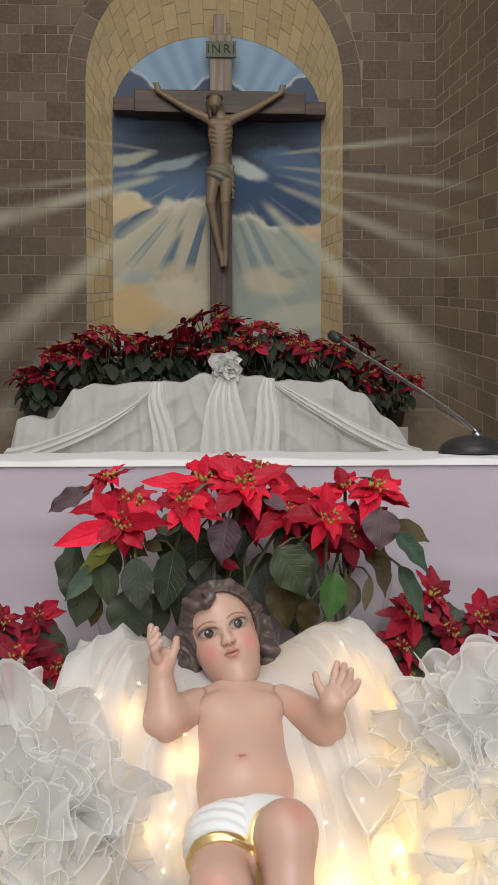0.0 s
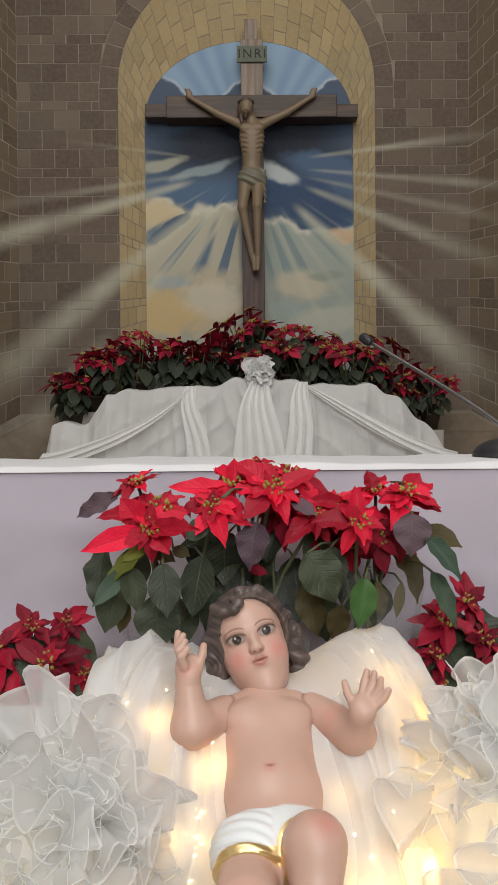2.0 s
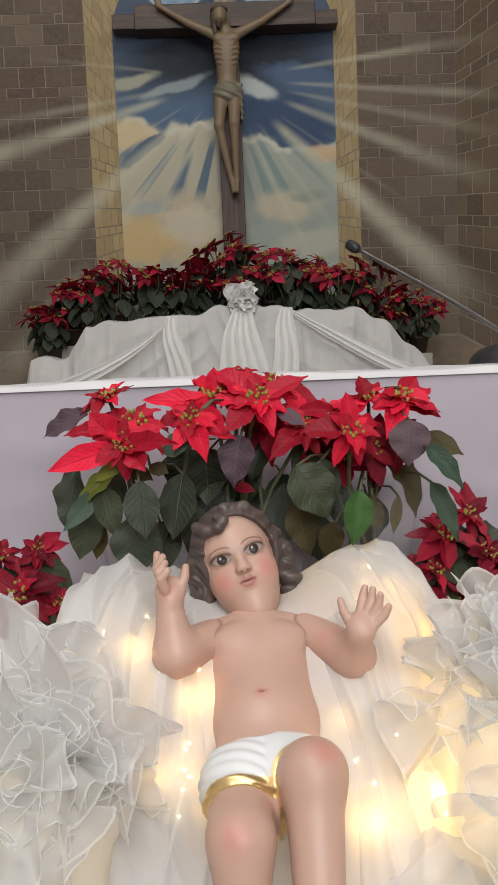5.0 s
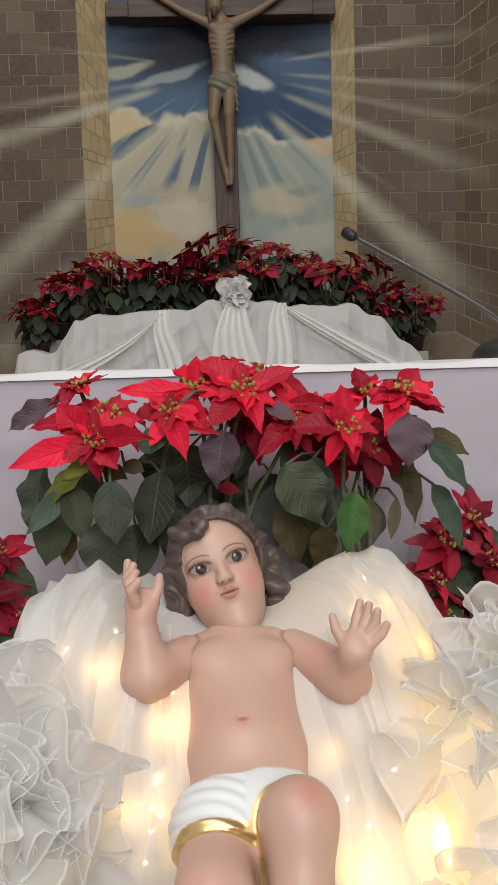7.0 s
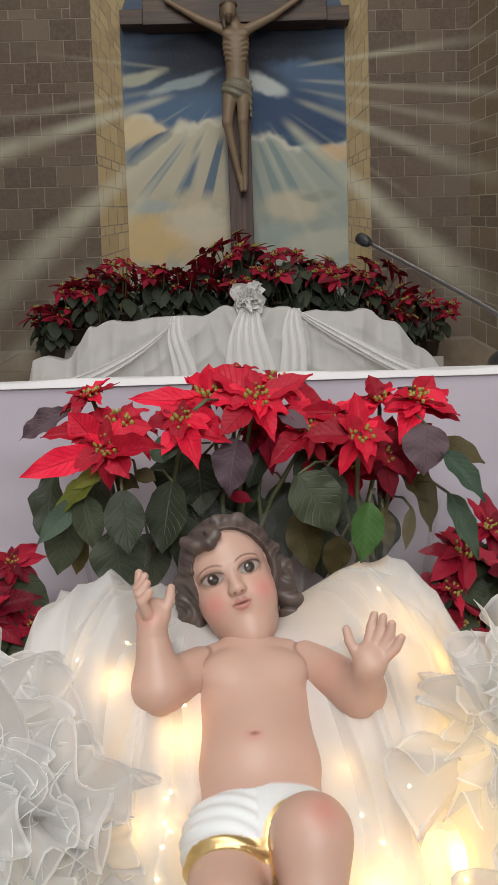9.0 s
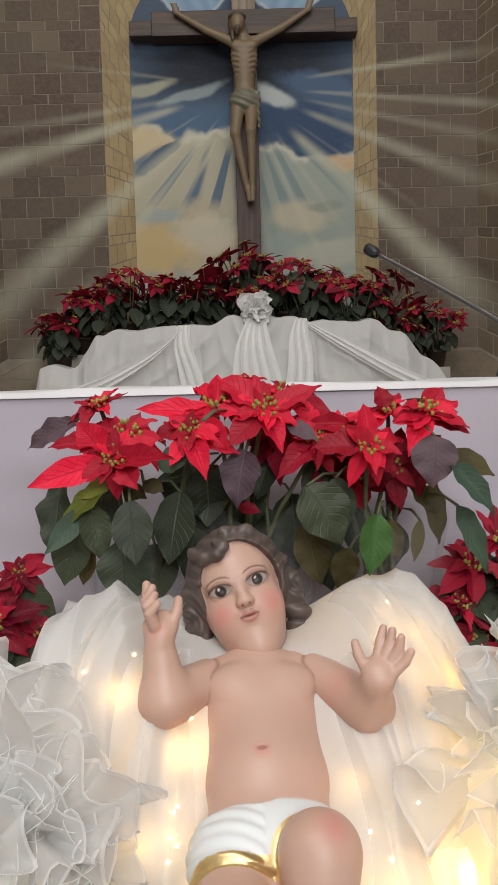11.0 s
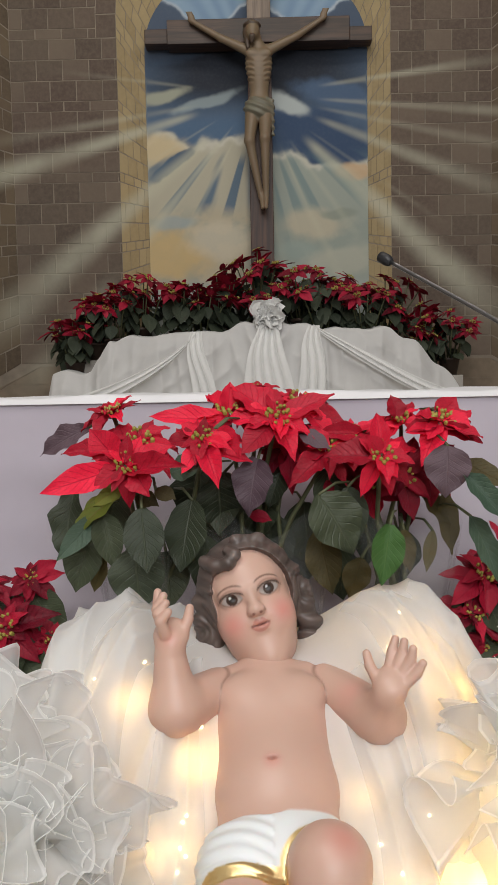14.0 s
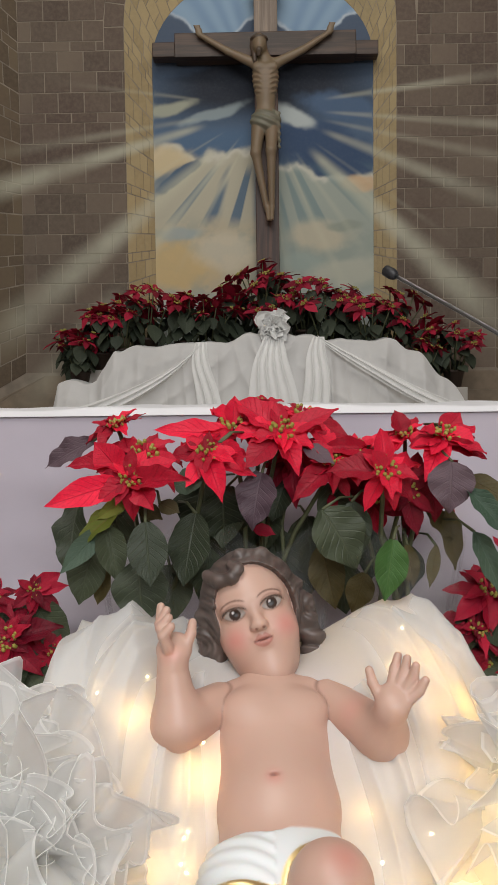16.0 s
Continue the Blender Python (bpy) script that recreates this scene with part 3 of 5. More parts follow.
    band("swag", [(-0.36, 4.80, 1.225), (-0.50, 4.76, 1.10), (-0.72, 4.73, 0.96), (-0.98, 4.71, 0.87), (-1.20, 4.72, 0.83)], [0.02, 0.045, 0.06, 0.06, 0.045], 3.6, 4, (0.55, 0.83))
    band("swag", [(0.27, 4.80, 1.245), (0.45, 4.76, 1.12), (0.68, 4.73, 0.99), (0.92, 4.71, 0.88), (1.12, 4.72, 0.82)], [0.02, 0.05, 0.065, 0.06, 0.045], 3.6, 5, (-0.5, 0.86))


DRAPE = cloth("drape_tulle", rgb(0.95, 0.94, 0.92), 0.15, 300, 0.8, 0.15, 0.6)
GATHERED = cloth("gathered_tulle", rgb(0.96, 0.96, 0.94), 0.05, 300, 0.8, 0.08, 0.6)
bank_drape()


def ruffle(name, centre, axis, radius, width, turns, waves, seed, material, parent, spread=1.0, steps=150, swell=0.4, corded=False):
    """A gathered ribbon: it winds about an axis, one edge held in, the free edge rippling."""
    rng = random.Random(seed)
    axis = Vector(axis).normalized()
    a = axis.orthogonal().normalized()
    b = axis.cross(a)
    start, p1, p2 = rng.uniform(0, 6.28), rng.uniform(0, 6.28), rng.uniform(0, 6.28)
    verts, faces, edge, rows = [], [], [], 7
    for i in range(steps + 1):
        s = i / steps
        t = start + turns * 6.2832 * s
        way = math.cos(t) * a + math.sin(t) * b
        hold = Vector(centre) + way * radius * (0.55 + 0.45 * math.sin(2.1 * t + p1)) + axis * radius * 0.5 * math.sin(1.3 * t + p2)
        lift = spread * (0.7 + swell * math.sin(1.7 * t + p2))
        out = (way * (0.75 + 0.35 * math.sin(3 * t + p1)) + axis * lift).normalized()
        side = out.cross(way.cross(axis)).normalized() if abs(out.dot(axis)) < 0.98 else a
        tang = way.cross(axis).normalized()
        w = width * (0.8 + 0.3 * math.sin(2.7 * t + p1))
        for j in range(rows):
            v = (0, 0.25, 0.5, 0.75, 0.945, 0.968, 1.0)[j]
            ph = waves * 6.2832 * s + 1.7 * math.sin(5 * s * 6.28 + p1)
            amp = width * 0.34 * v**1.3
            verts.append(hold + out * w * v + side * amp * 1.15 * math.sin(ph) + tang * amp * 0.55 * math.cos(ph * 0.93 + p2) + out * 0.15 * amp * math.sin(2 * ph))
            edge.append(1.0 if j >= rows - 2 else 0.0)
    verts = [v - parent.location for v in verts]
    for i in range(steps):
        for j in range(rows - 1):
            n = i * rows + j
            faces.append((n, n + 1, n + rows + 1, n + rows))
    me = mesh_of(name, verts, faces, material, True)
    at = me.attributes.new("edge", "FLOAT", "POINT")
    at.data.foreach_set("value", edge)
    if corded:
        rim = verts[rows - 1 :: rows]
        part("cord", tube([p + Vector((0, 0, 0.0002)) for p in rim], 0.0003, 4), CORD, parent, smooth=True)
    return child(name, me, parent)


bow = empty("tulle_bow", (0.014, 4.77, 1.33), "full white tulle bow pinned on the drape", "bow")
for k in range(9):
    ruffle("loop", (0.014, 4.80, 1.335 - 0.006 * k), (0.3 * math.sin(k * 2.1), -1, 0.35 * math.cos(k * 1.7)), 0.035, 0.062, 1.6, 9, 90 + k, GATHERED, bow, 0.6, 70)

# ---- carved figures: smooth forms blended from ellipsoids and tapered limbs, each one mesh ----


class Form:
    """A grid on which rounded solids are blended into one; its surface becomes a mesh with painted colours."""

    def __init__(self, low, high, step):
        self.low, self.step = np.array(low, float), step
        size = np.ceil((np.array(high) - low) / step).astype(int) + 1
        axes = [self.low[k] + step * np.arange(size[k], dtype=np.float32) for k in range(3)]
        self.p = np.stack(np.meshgrid(*axes, indexing="ij"), -1).astype(np.float32)
        self.far = np.full(size, 1.0, np.float32)

    def empty(self):
        return self.far.copy()

    def ball(self, c, r):
        r = np.array(r if hasattr(r, "__len__") else (r, r, r), np.float32)
        q = self.p - np.array(c, np.float32)
        k0 = np.sqrt(((q / r) ** 2).sum(-1))
        k1 = np.sqrt(((q / (r * r)) ** 2).sum(-1)) + 1e-6
        return k0 * (k0 - 1) / k1

    def limb(self, a, b, ra, rb):
        a, b = np.array(a, np.float32), np.array(b, np.float32)
        pa, ba = self.p - a, b - a
        h = np.clip((pa @ ba) / (ba @ ba), 0, 1)
        return np.sqrt(((pa - h[..., None] * ba) ** 2).sum(-1)) - (ra + (rb - ra) * h)

    @staticmethod
    def blend(a, b, k):
        h = np.clip(0.5 + 0.5 * (b - a) / k, 0, 1)
        return b + (a - b) * h - k * h * (1 - h)

    def surface(self, d):
        """Vertices and quads of d = 0."""
        inside = d < 0
        n = np.array(d.shape) - 1
        cells = np.zeros(n, np.int8)
        corners = [(i, j, k) for i in (0, 1) for j in (0, 1) for k in (0, 1)]
        cut = lambda arr, c: arr[c[0] : c[0] + n[0], c[1] : c[1] + n[1], c[2] : c[2] + n[2]]
        for c in corners:
            cells += cut(inside, c)
        mixed = (cells > 0) & (cells < 8)
        where = np.argwhere(mixed)
        index = np.full(n, -1, np.int64)
        index[mixed] = np.arange(len(where))
        total, count = np.zeros((len(where), 3)), np.zeros(len(where))
        for a in corners:
            for axis in range(3):
                if a[axis] == 0:
                    b = tuple(v + (k == axis) for k, v in enumerate(a))
                    da, db = d[tuple((where + a).T)], d[tuple((where + b).T)]
                    use = (da < 0) != (db < 0)
                    t = np.where(use, da / np.where(use, da - db, 1), 0)
                    spot = np.array(a) + t[:, None] * (np.array(b) - a)
                    total[use] += spot[use]
                    count += use
        verts = self.low + self.step * (where + total / count[:, None])
        faces = []
        for axis in range(3):
            o1, o2 = [k for k in range(3) if k != axis]
            lo, hi = [slice(1, None)] * 3, [slice(1, None)] * 3
            lo[axis], hi[axis] = slice(0, -1), slice(1, None)
            sign_a, sign_b = inside[tuple(lo)], inside[tuple(hi)]
            edges = np.argwhere(sign_a != sign_b)
            flip = sign_a[tuple(edges.T)]
            edges = edges + [0 if k == axis else 1 for k in range(3)]
            e1, e2 = np.eye(3, dtype=int)[o1], np.eye(3, dtype=int)[o2]
            ok = (edges[:, o1] < n[o1]) & (edges[:, o2] < n[o2]) & (edges[:, axis] < n[axis])
            edges, flip = edges[ok], flip[ok]
            quad = np.stack([index[tuple((edges - s).T)] for s in (0 * e1, e1, e1 + e2, e2)], 1)
            turned = flip if axis != 1 else ~flip
            quad[~turned] = quad[~turned][:, ::-1]
            faces.append(quad[(quad >= 0).all(1)])
        return verts, np.concatenate(faces)

    def sample(self, d, verts):
        """The value of d at the grid point nearest to each vertex, smoothed between its neighbours."""
        q = np.clip((verts - self.low) / self.step, 0, np.array(d.shape) - 1.001)
        i, f, total = np.floor(q).astype(int), None, 0
        f = q - i
        for c in ((a, b, e) for a in (0, 1) for b in (0, 1) for e in (0, 1)):
            weight = np.prod([f[:, k] if c[k] else 1 - f[:, k] for k in range(3)], 0)
            total = total + weight * d[tuple((i + c).T)]
        return total


def painted_mesh(name, verts, faces, colours, metal, material):
    me = bpy.data.meshes.new(name)
    me.from_pydata(verts.tolist(), [], faces.tolist())
    paint = me.color_attributes.new("paint", "FLOAT_COLOR", "POINT")
    paint.data.foreach_set("color", np.c_[colours, metal].astype(np.float32).ravel())
    me.materials.append(material)
    me.shade_smooth()
    return me


def enamel(name, rough, vary):
    m = Nodes(name)
    node = m.add("ShaderNodeVertexColor", layer_name="paint")
    grain = m.noise(55, 4, coord=m.local())
    wide = m.noise(9, 3, coord=m.local())
    base = m.mix(m.ramp(wide, 0.3, 0.75, 0, vary), node.outputs[0], rgb(0.25, 0.17, 0.12))
    m.bump(grain, 0.06, 0.001)
    return m.set(Base_Color=base, Metallic=node.outputs[1], Roughness=m.ramp(node.outputs[1], 0, 1, rough, 0.42), Subsurface_Weight=0.05, Subsurface_Scale=0.004)


ENAMEL = enamel("painted_plaster_figure", 0.42, 0.05)
CARVED = enamel("painted_wood_figure", 0.5, 0.3)


def mixed(colours, mask, colour):
    mask = np.clip(mask, 0, 1)[:, None]
    return colours * (1 - mask) + np.array(colour) * mask


SKIN, HAIR, GOLD, LINEN = (0.59, 0.378, 0.298), (0.105, 0.078, 0.068), (0.86, 0.64, 0.31), (0.78, 0.80, 0.80)


def infant_body():
    f = Form((-0.15, -0.16, -0.075), (0.15, 0.245, 0.125), 0.0016)
    bl = f.blend
    skin = bl(f.ball((-0.009, 0.138, -0.018), (0.053, 0.060, 0.038)), f.ball((-0.006, 0.075, -0.014), (0.053, 0.056, 0.045)), 0.02)
    hips = f.ball((-0.004, 0.012, -0.008), (0.063, 0.046, 0.044))
    skin = bl(skin, hips, 0.02)
    skin = bl(skin, f.limb((-0.011, 0.178, -0.018), (-0.020, 0.238, -0.016), 0.0215, 0.019), 0.018)
    skin = bl(skin, f.limb((-0.046, 0.183, -0.022), (0.030, 0.187, -0.022), 0.0215, 0.0215), 0.018)
    for x, chest in ((-0.034, -0.006), (0.018, -0.006)):
        skin = bl(skin, f.ball((x, 0.160, 0.004), (0.022, 0.018, 0.012)), 0.012)
    navel = f.ball((-0.010, 0.084, 0.032), (0.0058, 0.0026, 0.0065))
    skin = np.maximum(skin, -(navel + 0.001))
    # soft creases under the chest
    for side in (-1, 1):
        fold = f.limb((-0.009 + side * 0.046, 0.140, 0.010), (-0.009 + side * 0.016, 0.128, 0.028), 0.0016, 0.0006)
        skin = -bl(-skin, fold, 0.006)
    left = bl(f.limb((-0.060, 0.176, -0.018), (-0.095, 0.141, 0.012), 0.0235, 0.0225), f.limb((-0.095, 0.141, 0.012), (-0.100, 0.174, 0.044), 0.0220, 0.0145), 0.012)
    left = bl(left, f.ball((-0.099, 0.189, 0.056), (0.0165, 0.0175, 0.011)), 0.008)
    for a, b, c in (
        ((-0.106, 0.197, 0.056), (-0.113, 0.212, 0.064), (-0.113, 0.224, 0.073)), ((-0.106, 0.193, 0.061), (-0.112, 0.204, 0.073), (-0.106, 0.213, 0.081)),
        ((-0.105, 0.188, 0.064), (-0.110, 0.196, 0.077), (-0.103, 0.203, 0.083)), ((-0.103, 0.182, 0.065), (-0.107, 0.187, 0.077), (-0.100, 0.193, 0.083)),
        ((-0.089, 0.188, 0.058), (-0.084, 0.200, 0.064), (-0.083, 0.211, 0.066)),
    ):
        left = bl(left, bl(f.limb(a, b, 0.0056, 0.0050), f.limb(b, c, 0.0050, 0.0040), 0.001), 0.0012)
    right = bl(f.limb((0.045, 0.181, -0.018), (0.086, 0.131, 0.010), 0.0235, 0.0215), f.limb((0.086, 0.131, 0.010), (0.090, 0.129, 0.046), 0.0212, 0.0140), 0.012)
    right = bl(right, f.ball((0.093, 0.136, 0.056), (0.0150, 0.0160, 0.0100)), 0.008)
    for a, b, c in (
        ((0.092, 0.146, 0.058), (0.096, 0.160, 0.065), (0.100, 0.171, 0.069)), ((0.097, 0.144, 0.060), (0.104, 0.156, 0.069), (0.106, 0.163, 0.076)),
        ((0.101, 0.139, 0.060), (0.110, 0.148, 0.070), (0.112, 0.154, 0.078)), ((0.103, 0.132, 0.058), (0.114, 0.138, 0.066), (0.119, 0.143, 0.073)),
        ((0.082, 0.138, 0.055), (0.076, 0.150, 0.060), (0.074, 0.160, 0.064)),
    ):
        right = bl(right, bl(f.limb(a, b, 0.0052, 0.0046), f.limb(b, c, 0.0046, 0.0037), 0.001), 0.0015)
    leg_a = bl(f.limb((-0.033, 0.0, 0.000), (-0.034, -0.056, 0.036), 0.032, 0.0258), f.limb((-0.034, -0.056, 0.036), (-0.034, -0.15, -0.02), 0.0255, 0.020), 0.016)
    leg_b = bl(f.limb((0.027, -0.006, -0.004), (0.030, -0.007, 0.044), 0.032, 0.0268), f.limb((0.030, -0.007, 0.044), (0.027, -0.115, 0.008), 0.0268, 0.0195), 0.016)
    leg_b = bl(leg_b, f.limb((0.030, -0.115, 0.010), (0.030, -0.145, 0.026), 0.019, 0.015), 0.012)
    groove = lambda d, other: np.maximum(d, -(np.abs(other) - 0.0008))
    brief = bl(hips - 0.003, f.limb((-0.033, 0.0, 0.006), (-0.034, -0.012, 0.010), 0.0352, 0.0335), 0.014)
    folds = 0.0009 * np.sin(f.p[..., 1] * 520 + f.p[..., 0] * 160 + 3 * np.sin(f.p[..., 0] * 60)) * (f.p[..., 0] < -0.01)
    top = f.p[..., 1] - (0.040 + 0.16 * f.p[..., 0] + 0.06 * np.abs(f.p[..., 0] + 0.004) + 0.002 * np.sin(f.p[..., 0] * 130))
    cut = -0.0155 - f.p[..., 1] + 0.35 * (f.p[..., 2] - 0.03)
    brief = np.maximum(np.maximum(brief - folds, top), cut * (f.p[..., 0] < 0.0) - 0.05 * (f.p[..., 0] >= 0.0))
    flesh = bl(bl(skin, leg_a, 0.010), leg_b, 0.006)
    flesh = bl(bl(flesh, left, 0.002), right, 0.002)
    total = np.minimum(flesh, brief)
    verts, faces = f.surface(total)
    at = lambda d: f.sample(d, verts)
    d_brief, d_flesh, d_leg_b = at(brief), at(np.minimum(flesh, 9)), at(leg_b)
    x, u, n = verts.T
    colours = np.tile(SKIN, (len(verts), 1)).astype(float)
    blush = lambda cx, cu, cn, r: np.exp(-((x - cx) ** 2 + (u - cu) ** 2 + (n - cn) ** 2) / r**2)
    for spot in ((0.040, 0.000, 0.076, 0.015), (-0.037, -0.064, 0.060, 0.013), (-0.010, 0.082, 0.033, 0.007), (0.066, 0.150, 0.010, 0.014), (-0.1, 0.18, 0.06, 0.008)):
        colours = mixed(colours, 0.55 * blush(*spot), (0.62, 0.20, 0.16))
    colours = mixed(colours, np.exp(-(at(left - 0) - at(skin)) ** 2 / 0.0014**2) * (np.abs(x) > 0.04) * (u > 0.12) * 0.6, (0.16, 0.07, 0.05))
    colours = mixed(colours, np.exp(-(at(right - 0) - at(skin)) ** 2 / 0.0014**2) * (x > 0.03) * (u > 0.12) * 0.6, (0.16, 0.07, 0.05))
    colours = mixed(colours, 0.7 * np.exp(-(((x + 0.010) / 0.0045) ** 2 + ((u - 0.0845) / 0.0016) ** 2)) * (n > 0), (0.24, 0.09, 0.07))
    is_brief = smooth_step(0.0008, -0.0008, d_brief - d_flesh)
    colours = mixed(colours, is_brief, LINEN)
    band = smooth_step(-0.0080, -0.0072, at(cut)) * (x < 0.004) * (n > -0.02) * (d_brief < 0.003)
    rim = smooth_step(0.0062, 0.0046, np.abs(d_leg_b)) * is_brief * (x > -0.012) * (d_leg_b > 0.0006)
    gold = np.clip(np.maximum(band, rim), 0, 1)
    return verts, faces, mixed(colours, gold, GOLD), gold


def infant_head():
    f = Form((-0.075, -0.086, -0.075), (0.075, 0.078, 0.068), 0.0011)
    bl = f.blend
    x, y, z = f.p[..., 0], f.p[..., 1], f.p[..., 2]
    skin = bl(f.ball((0, 0.009, -0.006), (0.0420, 0.050, 0.049)), f.ball((0, -0.033, 0.005), (0.0335, 0.041, 0.037)), 0.018)
    for s in (-1, 1):
        skin = bl(skin, f.ball((0.0170 * s, -0.023, 0.0225), (0.0160, 0.016, 0.0150)), 0.014)
        skin = bl(skin, f.ball((0.0440 * s, -0.021, -0.006), (0.0055, 0.0105, 0.008)), 0.004)
        skin = bl(skin, f.limb((0.0075 * s, 0.0045, 0.0405), (0.0240 * s, 0.0065, 0.0335), 0.0030, 0.0030), 0.009)
        skin = np.maximum(skin, -f.ball((EYE_X * s, EYE_Y, 0.0480), (0.0100, 0.0058, 0.0085)))
        skin = bl(skin, f.ball((EYE_X * s, EYE_Y, 0.0292), 0.0106), 0.0012)
        skin = bl(skin, f.ball((0.0044 * s, -0.0155, 0.0460), (0.0034, 0.0030, 0.0040)), 0.004)
    skin = bl(skin, f.limb((0, 0.003, 0.0415), (0, -0.0135, 0.0490), 0.0030, 0.0046), 0.008)
    skin = bl(skin, f.ball((0, -0.0250, 0.0415), (0.0084, 0.0026, 0.0042)), 0.005)
    skin = bl(skin, f.ball((0, -0.0310, 0.0405), (0.0064, 0.0030, 0.0042)), 0.005)
    skin = np.maximum(skin, -f.ball((0, -0.0282, 0.0460), (0.0092, 0.0009, 0.004)))
    skin = bl(skin, f.ball((0, -0.0590, 0.0290), (0.013, 0.012, 0.011)), 0.014)
    skin = bl(skin, f.limb((0, -0.03, -0.014), (0.006, -0.078, -0.032), 0.021, 0.021), 0.010)
    hair = f.ball((0.0020, 0.011, -0.0095), (0.0500, 0.0535, 0.0570))
    opening = bl(f.ball((0.0030, -0.001, 0.060), (0.0425, 0.0480, 0.0800)), f.ball((0.0030, -0.032, 0.058), (0.0420, 0.047, 0.0740)), 0.01)
    hair = np.maximum(hair, -opening)
    # thick rolled curls hang down both sides to the jaw
    for s, shift in ((-1, 0.0), (1, 0.0015)):
        for cx, cy, cz, r in ((0.0440, 0.012, 0.000, 0.0105), (0.0475, -0.004, -0.002, 0.0120), (0.0470, -0.021, -0.008, 0.0130), (0.0475, -0.037, -0.012, 0.0125), (0.0430, -0.051, -0.016, 0.0125), (0.0335, -0.061, -0.022, 0.0115)):
            hair = bl(hair, f.ball((cx * s + shift, cy, cz), r), 0.0050)
    for a, b, r in (((-0.030, 0.045, 0.024), (-0.022, 0.036, 0.035), 0.0062), ((-0.022, 0.036, 0.035), (-0.010, 0.034, 0.0405), 0.0062), ((-0.010, 0.034, 0.0405), (-0.002, 0.040, 0.0395), 0.0056), ((-0.002, 0.040, 0.0395), (-0.007, 0.047, 0.034), 0.0050), ((0.004, 0.055, 0.024), (0.026, 0.050, 0.018), 0.0058), ((0.026, 0.050, 0.018), (0.042, 0.031, 0.008), 0.0058)):
        hair = bl(hair, f.limb(a, b, r, r * 0.9), 0.004)
    turn = np.sqrt((np.abs(x) - 0.058) ** 2 + (y + 0.012) ** 2)
    wave = np.sin(330 * turn + 60 * z + 1.8 * np.sin(130 * y + 60 * x))
    strands = np.sin(880 * turn + 300 * z + 2.2 * np.sin(150 * y + 90 * x))
    swirl = wave + 0.55 * strands
    low = smooth_step(0.030, 0.0, y)
    hair = hair - (0.0002 + 0.0012 * low) * wave - (0.0002 + 0.0003 * low) * strands
    verts, faces = f.surface(np.minimum(skin, hair))
    d_skin, d_hair = f.sample(skin, verts), f.sample(hair, verts)
    x, y, z = verts.T
    colours = np.tile(SKIN, (len(verts), 1)).astype(float)
    front = (z > 0.02).astype(float)
    for s in (-1, 1):
        colours = mixed(colours, 0.55 * np.exp(-(((x - 0.0245 * s) ** 2 + (y + 0.021) ** 2) / 0.0115**2)), (0.66, 0.19, 0.17))
        ex, ey = (x - EYE_X * s) / 1.2, (y - EYE_Y) / 1.2
        out = ex * s
        lean = ey - 0.07 * out
        # soft shading of the eye socket, painted into the skin colour
        colours = mixed(colours, 0.45 * np.exp(-((ex / 0.0115) ** 2 + ((lean - 0.0035) / 0.0050) ** 2)) * front, (0.24, 0.12, 0.09))
        bowl = np.clip(1 - (ex / 0.0084) ** 2, 0, 1)
        upper, lower = 0.0046 * bowl**0.7, -0.0040 * bowl**0.9
        inside = smooth_step(0.0003, -0.0003, lean - upper) * smooth_step(-0.0003, 0.0003, lean - lower) * (bowl > 0) * front
        colours = mixed(colours, inside, (0.40, 0.35, 0.32))
        iris = smooth_step(0.0047, 0.0041, np.hypot(ex, lean - 0.0004)) * inside
        colours = mixed(colours, iris, (0.036, 0.015, 0.008))
        colours = mixed(colours, smooth_step(0.0026, 0.0020, np.hypot(ex, lean - 0.0004)) * iris, (0.010, 0.007, 0.006))
        # small catchlight painted on the iris
        colours = mixed(colours, smooth_step(0.0013, 0.0006, np.hypot(ex + 0.0012, lean - 0.0021)) * iris, (0.75, 0.75, 0.75))
        wide = np.clip(1 - (ex / 0.0100) ** 2, 0, 1)
        lid = np.exp(-(((lean - 0.0046 * wide**0.7 - 0.0006) / 0.0009) ** 2)) * smooth_step(0.0105, 0.0085, np.abs(ex)) * front
        colours = mixed(colours, lid * 1.0, (0.035, 0.020, 0.015))
        comb = 0.5 + 0.5 * np.sin(out * 4200)
        fringe = smooth_step(0.0030, 0.0008, lean - 0.0048 * wide**0.7) * (lean > 0.0042 * wide) * smooth_step(-0.001, 0.007, out) * smooth_step(0.0125, 0.0095, out) * front
        colours = mixed(colours, fringe * comb * 0.8, (0.05, 0.028, 0.02))
        under = np.exp(-(((lean - lower + 0.0004) / 0.0006) ** 2)) * smooth_step(0.0090, 0.0070, np.abs(ex)) * front
        colours = mixed(colours, under * 0.55, (0.10, 0.05, 0.04))
        crease = np.exp(-(((lean - 0.0075 * np.clip(1 - (ex / 0.0125) ** 2, 0, 1)) / 0.0007) ** 2)) * smooth_step(0.0100, 0.0075, np.abs(ex)) * front
        colours = mixed(colours, crease * 0.45, (0.20, 0.09, 0.07))
        brow = np.abs(ey - 0.0108 + 34 * (ex - 0.001 * s) ** 2 + 0.07 * out)
        colours = mixed(colours, smooth_step(0.0012, 0.0004, brow) * smooth_step(0.0110, 0.008, np.abs(ex)) * front * 0.75, (0.13, 0.065, 0.045))
        colours = mixed(colours, smooth_step(0.0020, 0.0011, np.hypot(x - 0.0034 * s, (y + 0.0180) * 1.4)) * (z > 0.035) * 0.8, (0.20, 0.07, 0.05))
    bow_top = -0.0275 + 0.0050 * np.exp(-(((np.abs(x) - 0.0030) / 0.0040) ** 2)) - 9 * x**2
    bow_low = -0.0342 + 60 * x**2
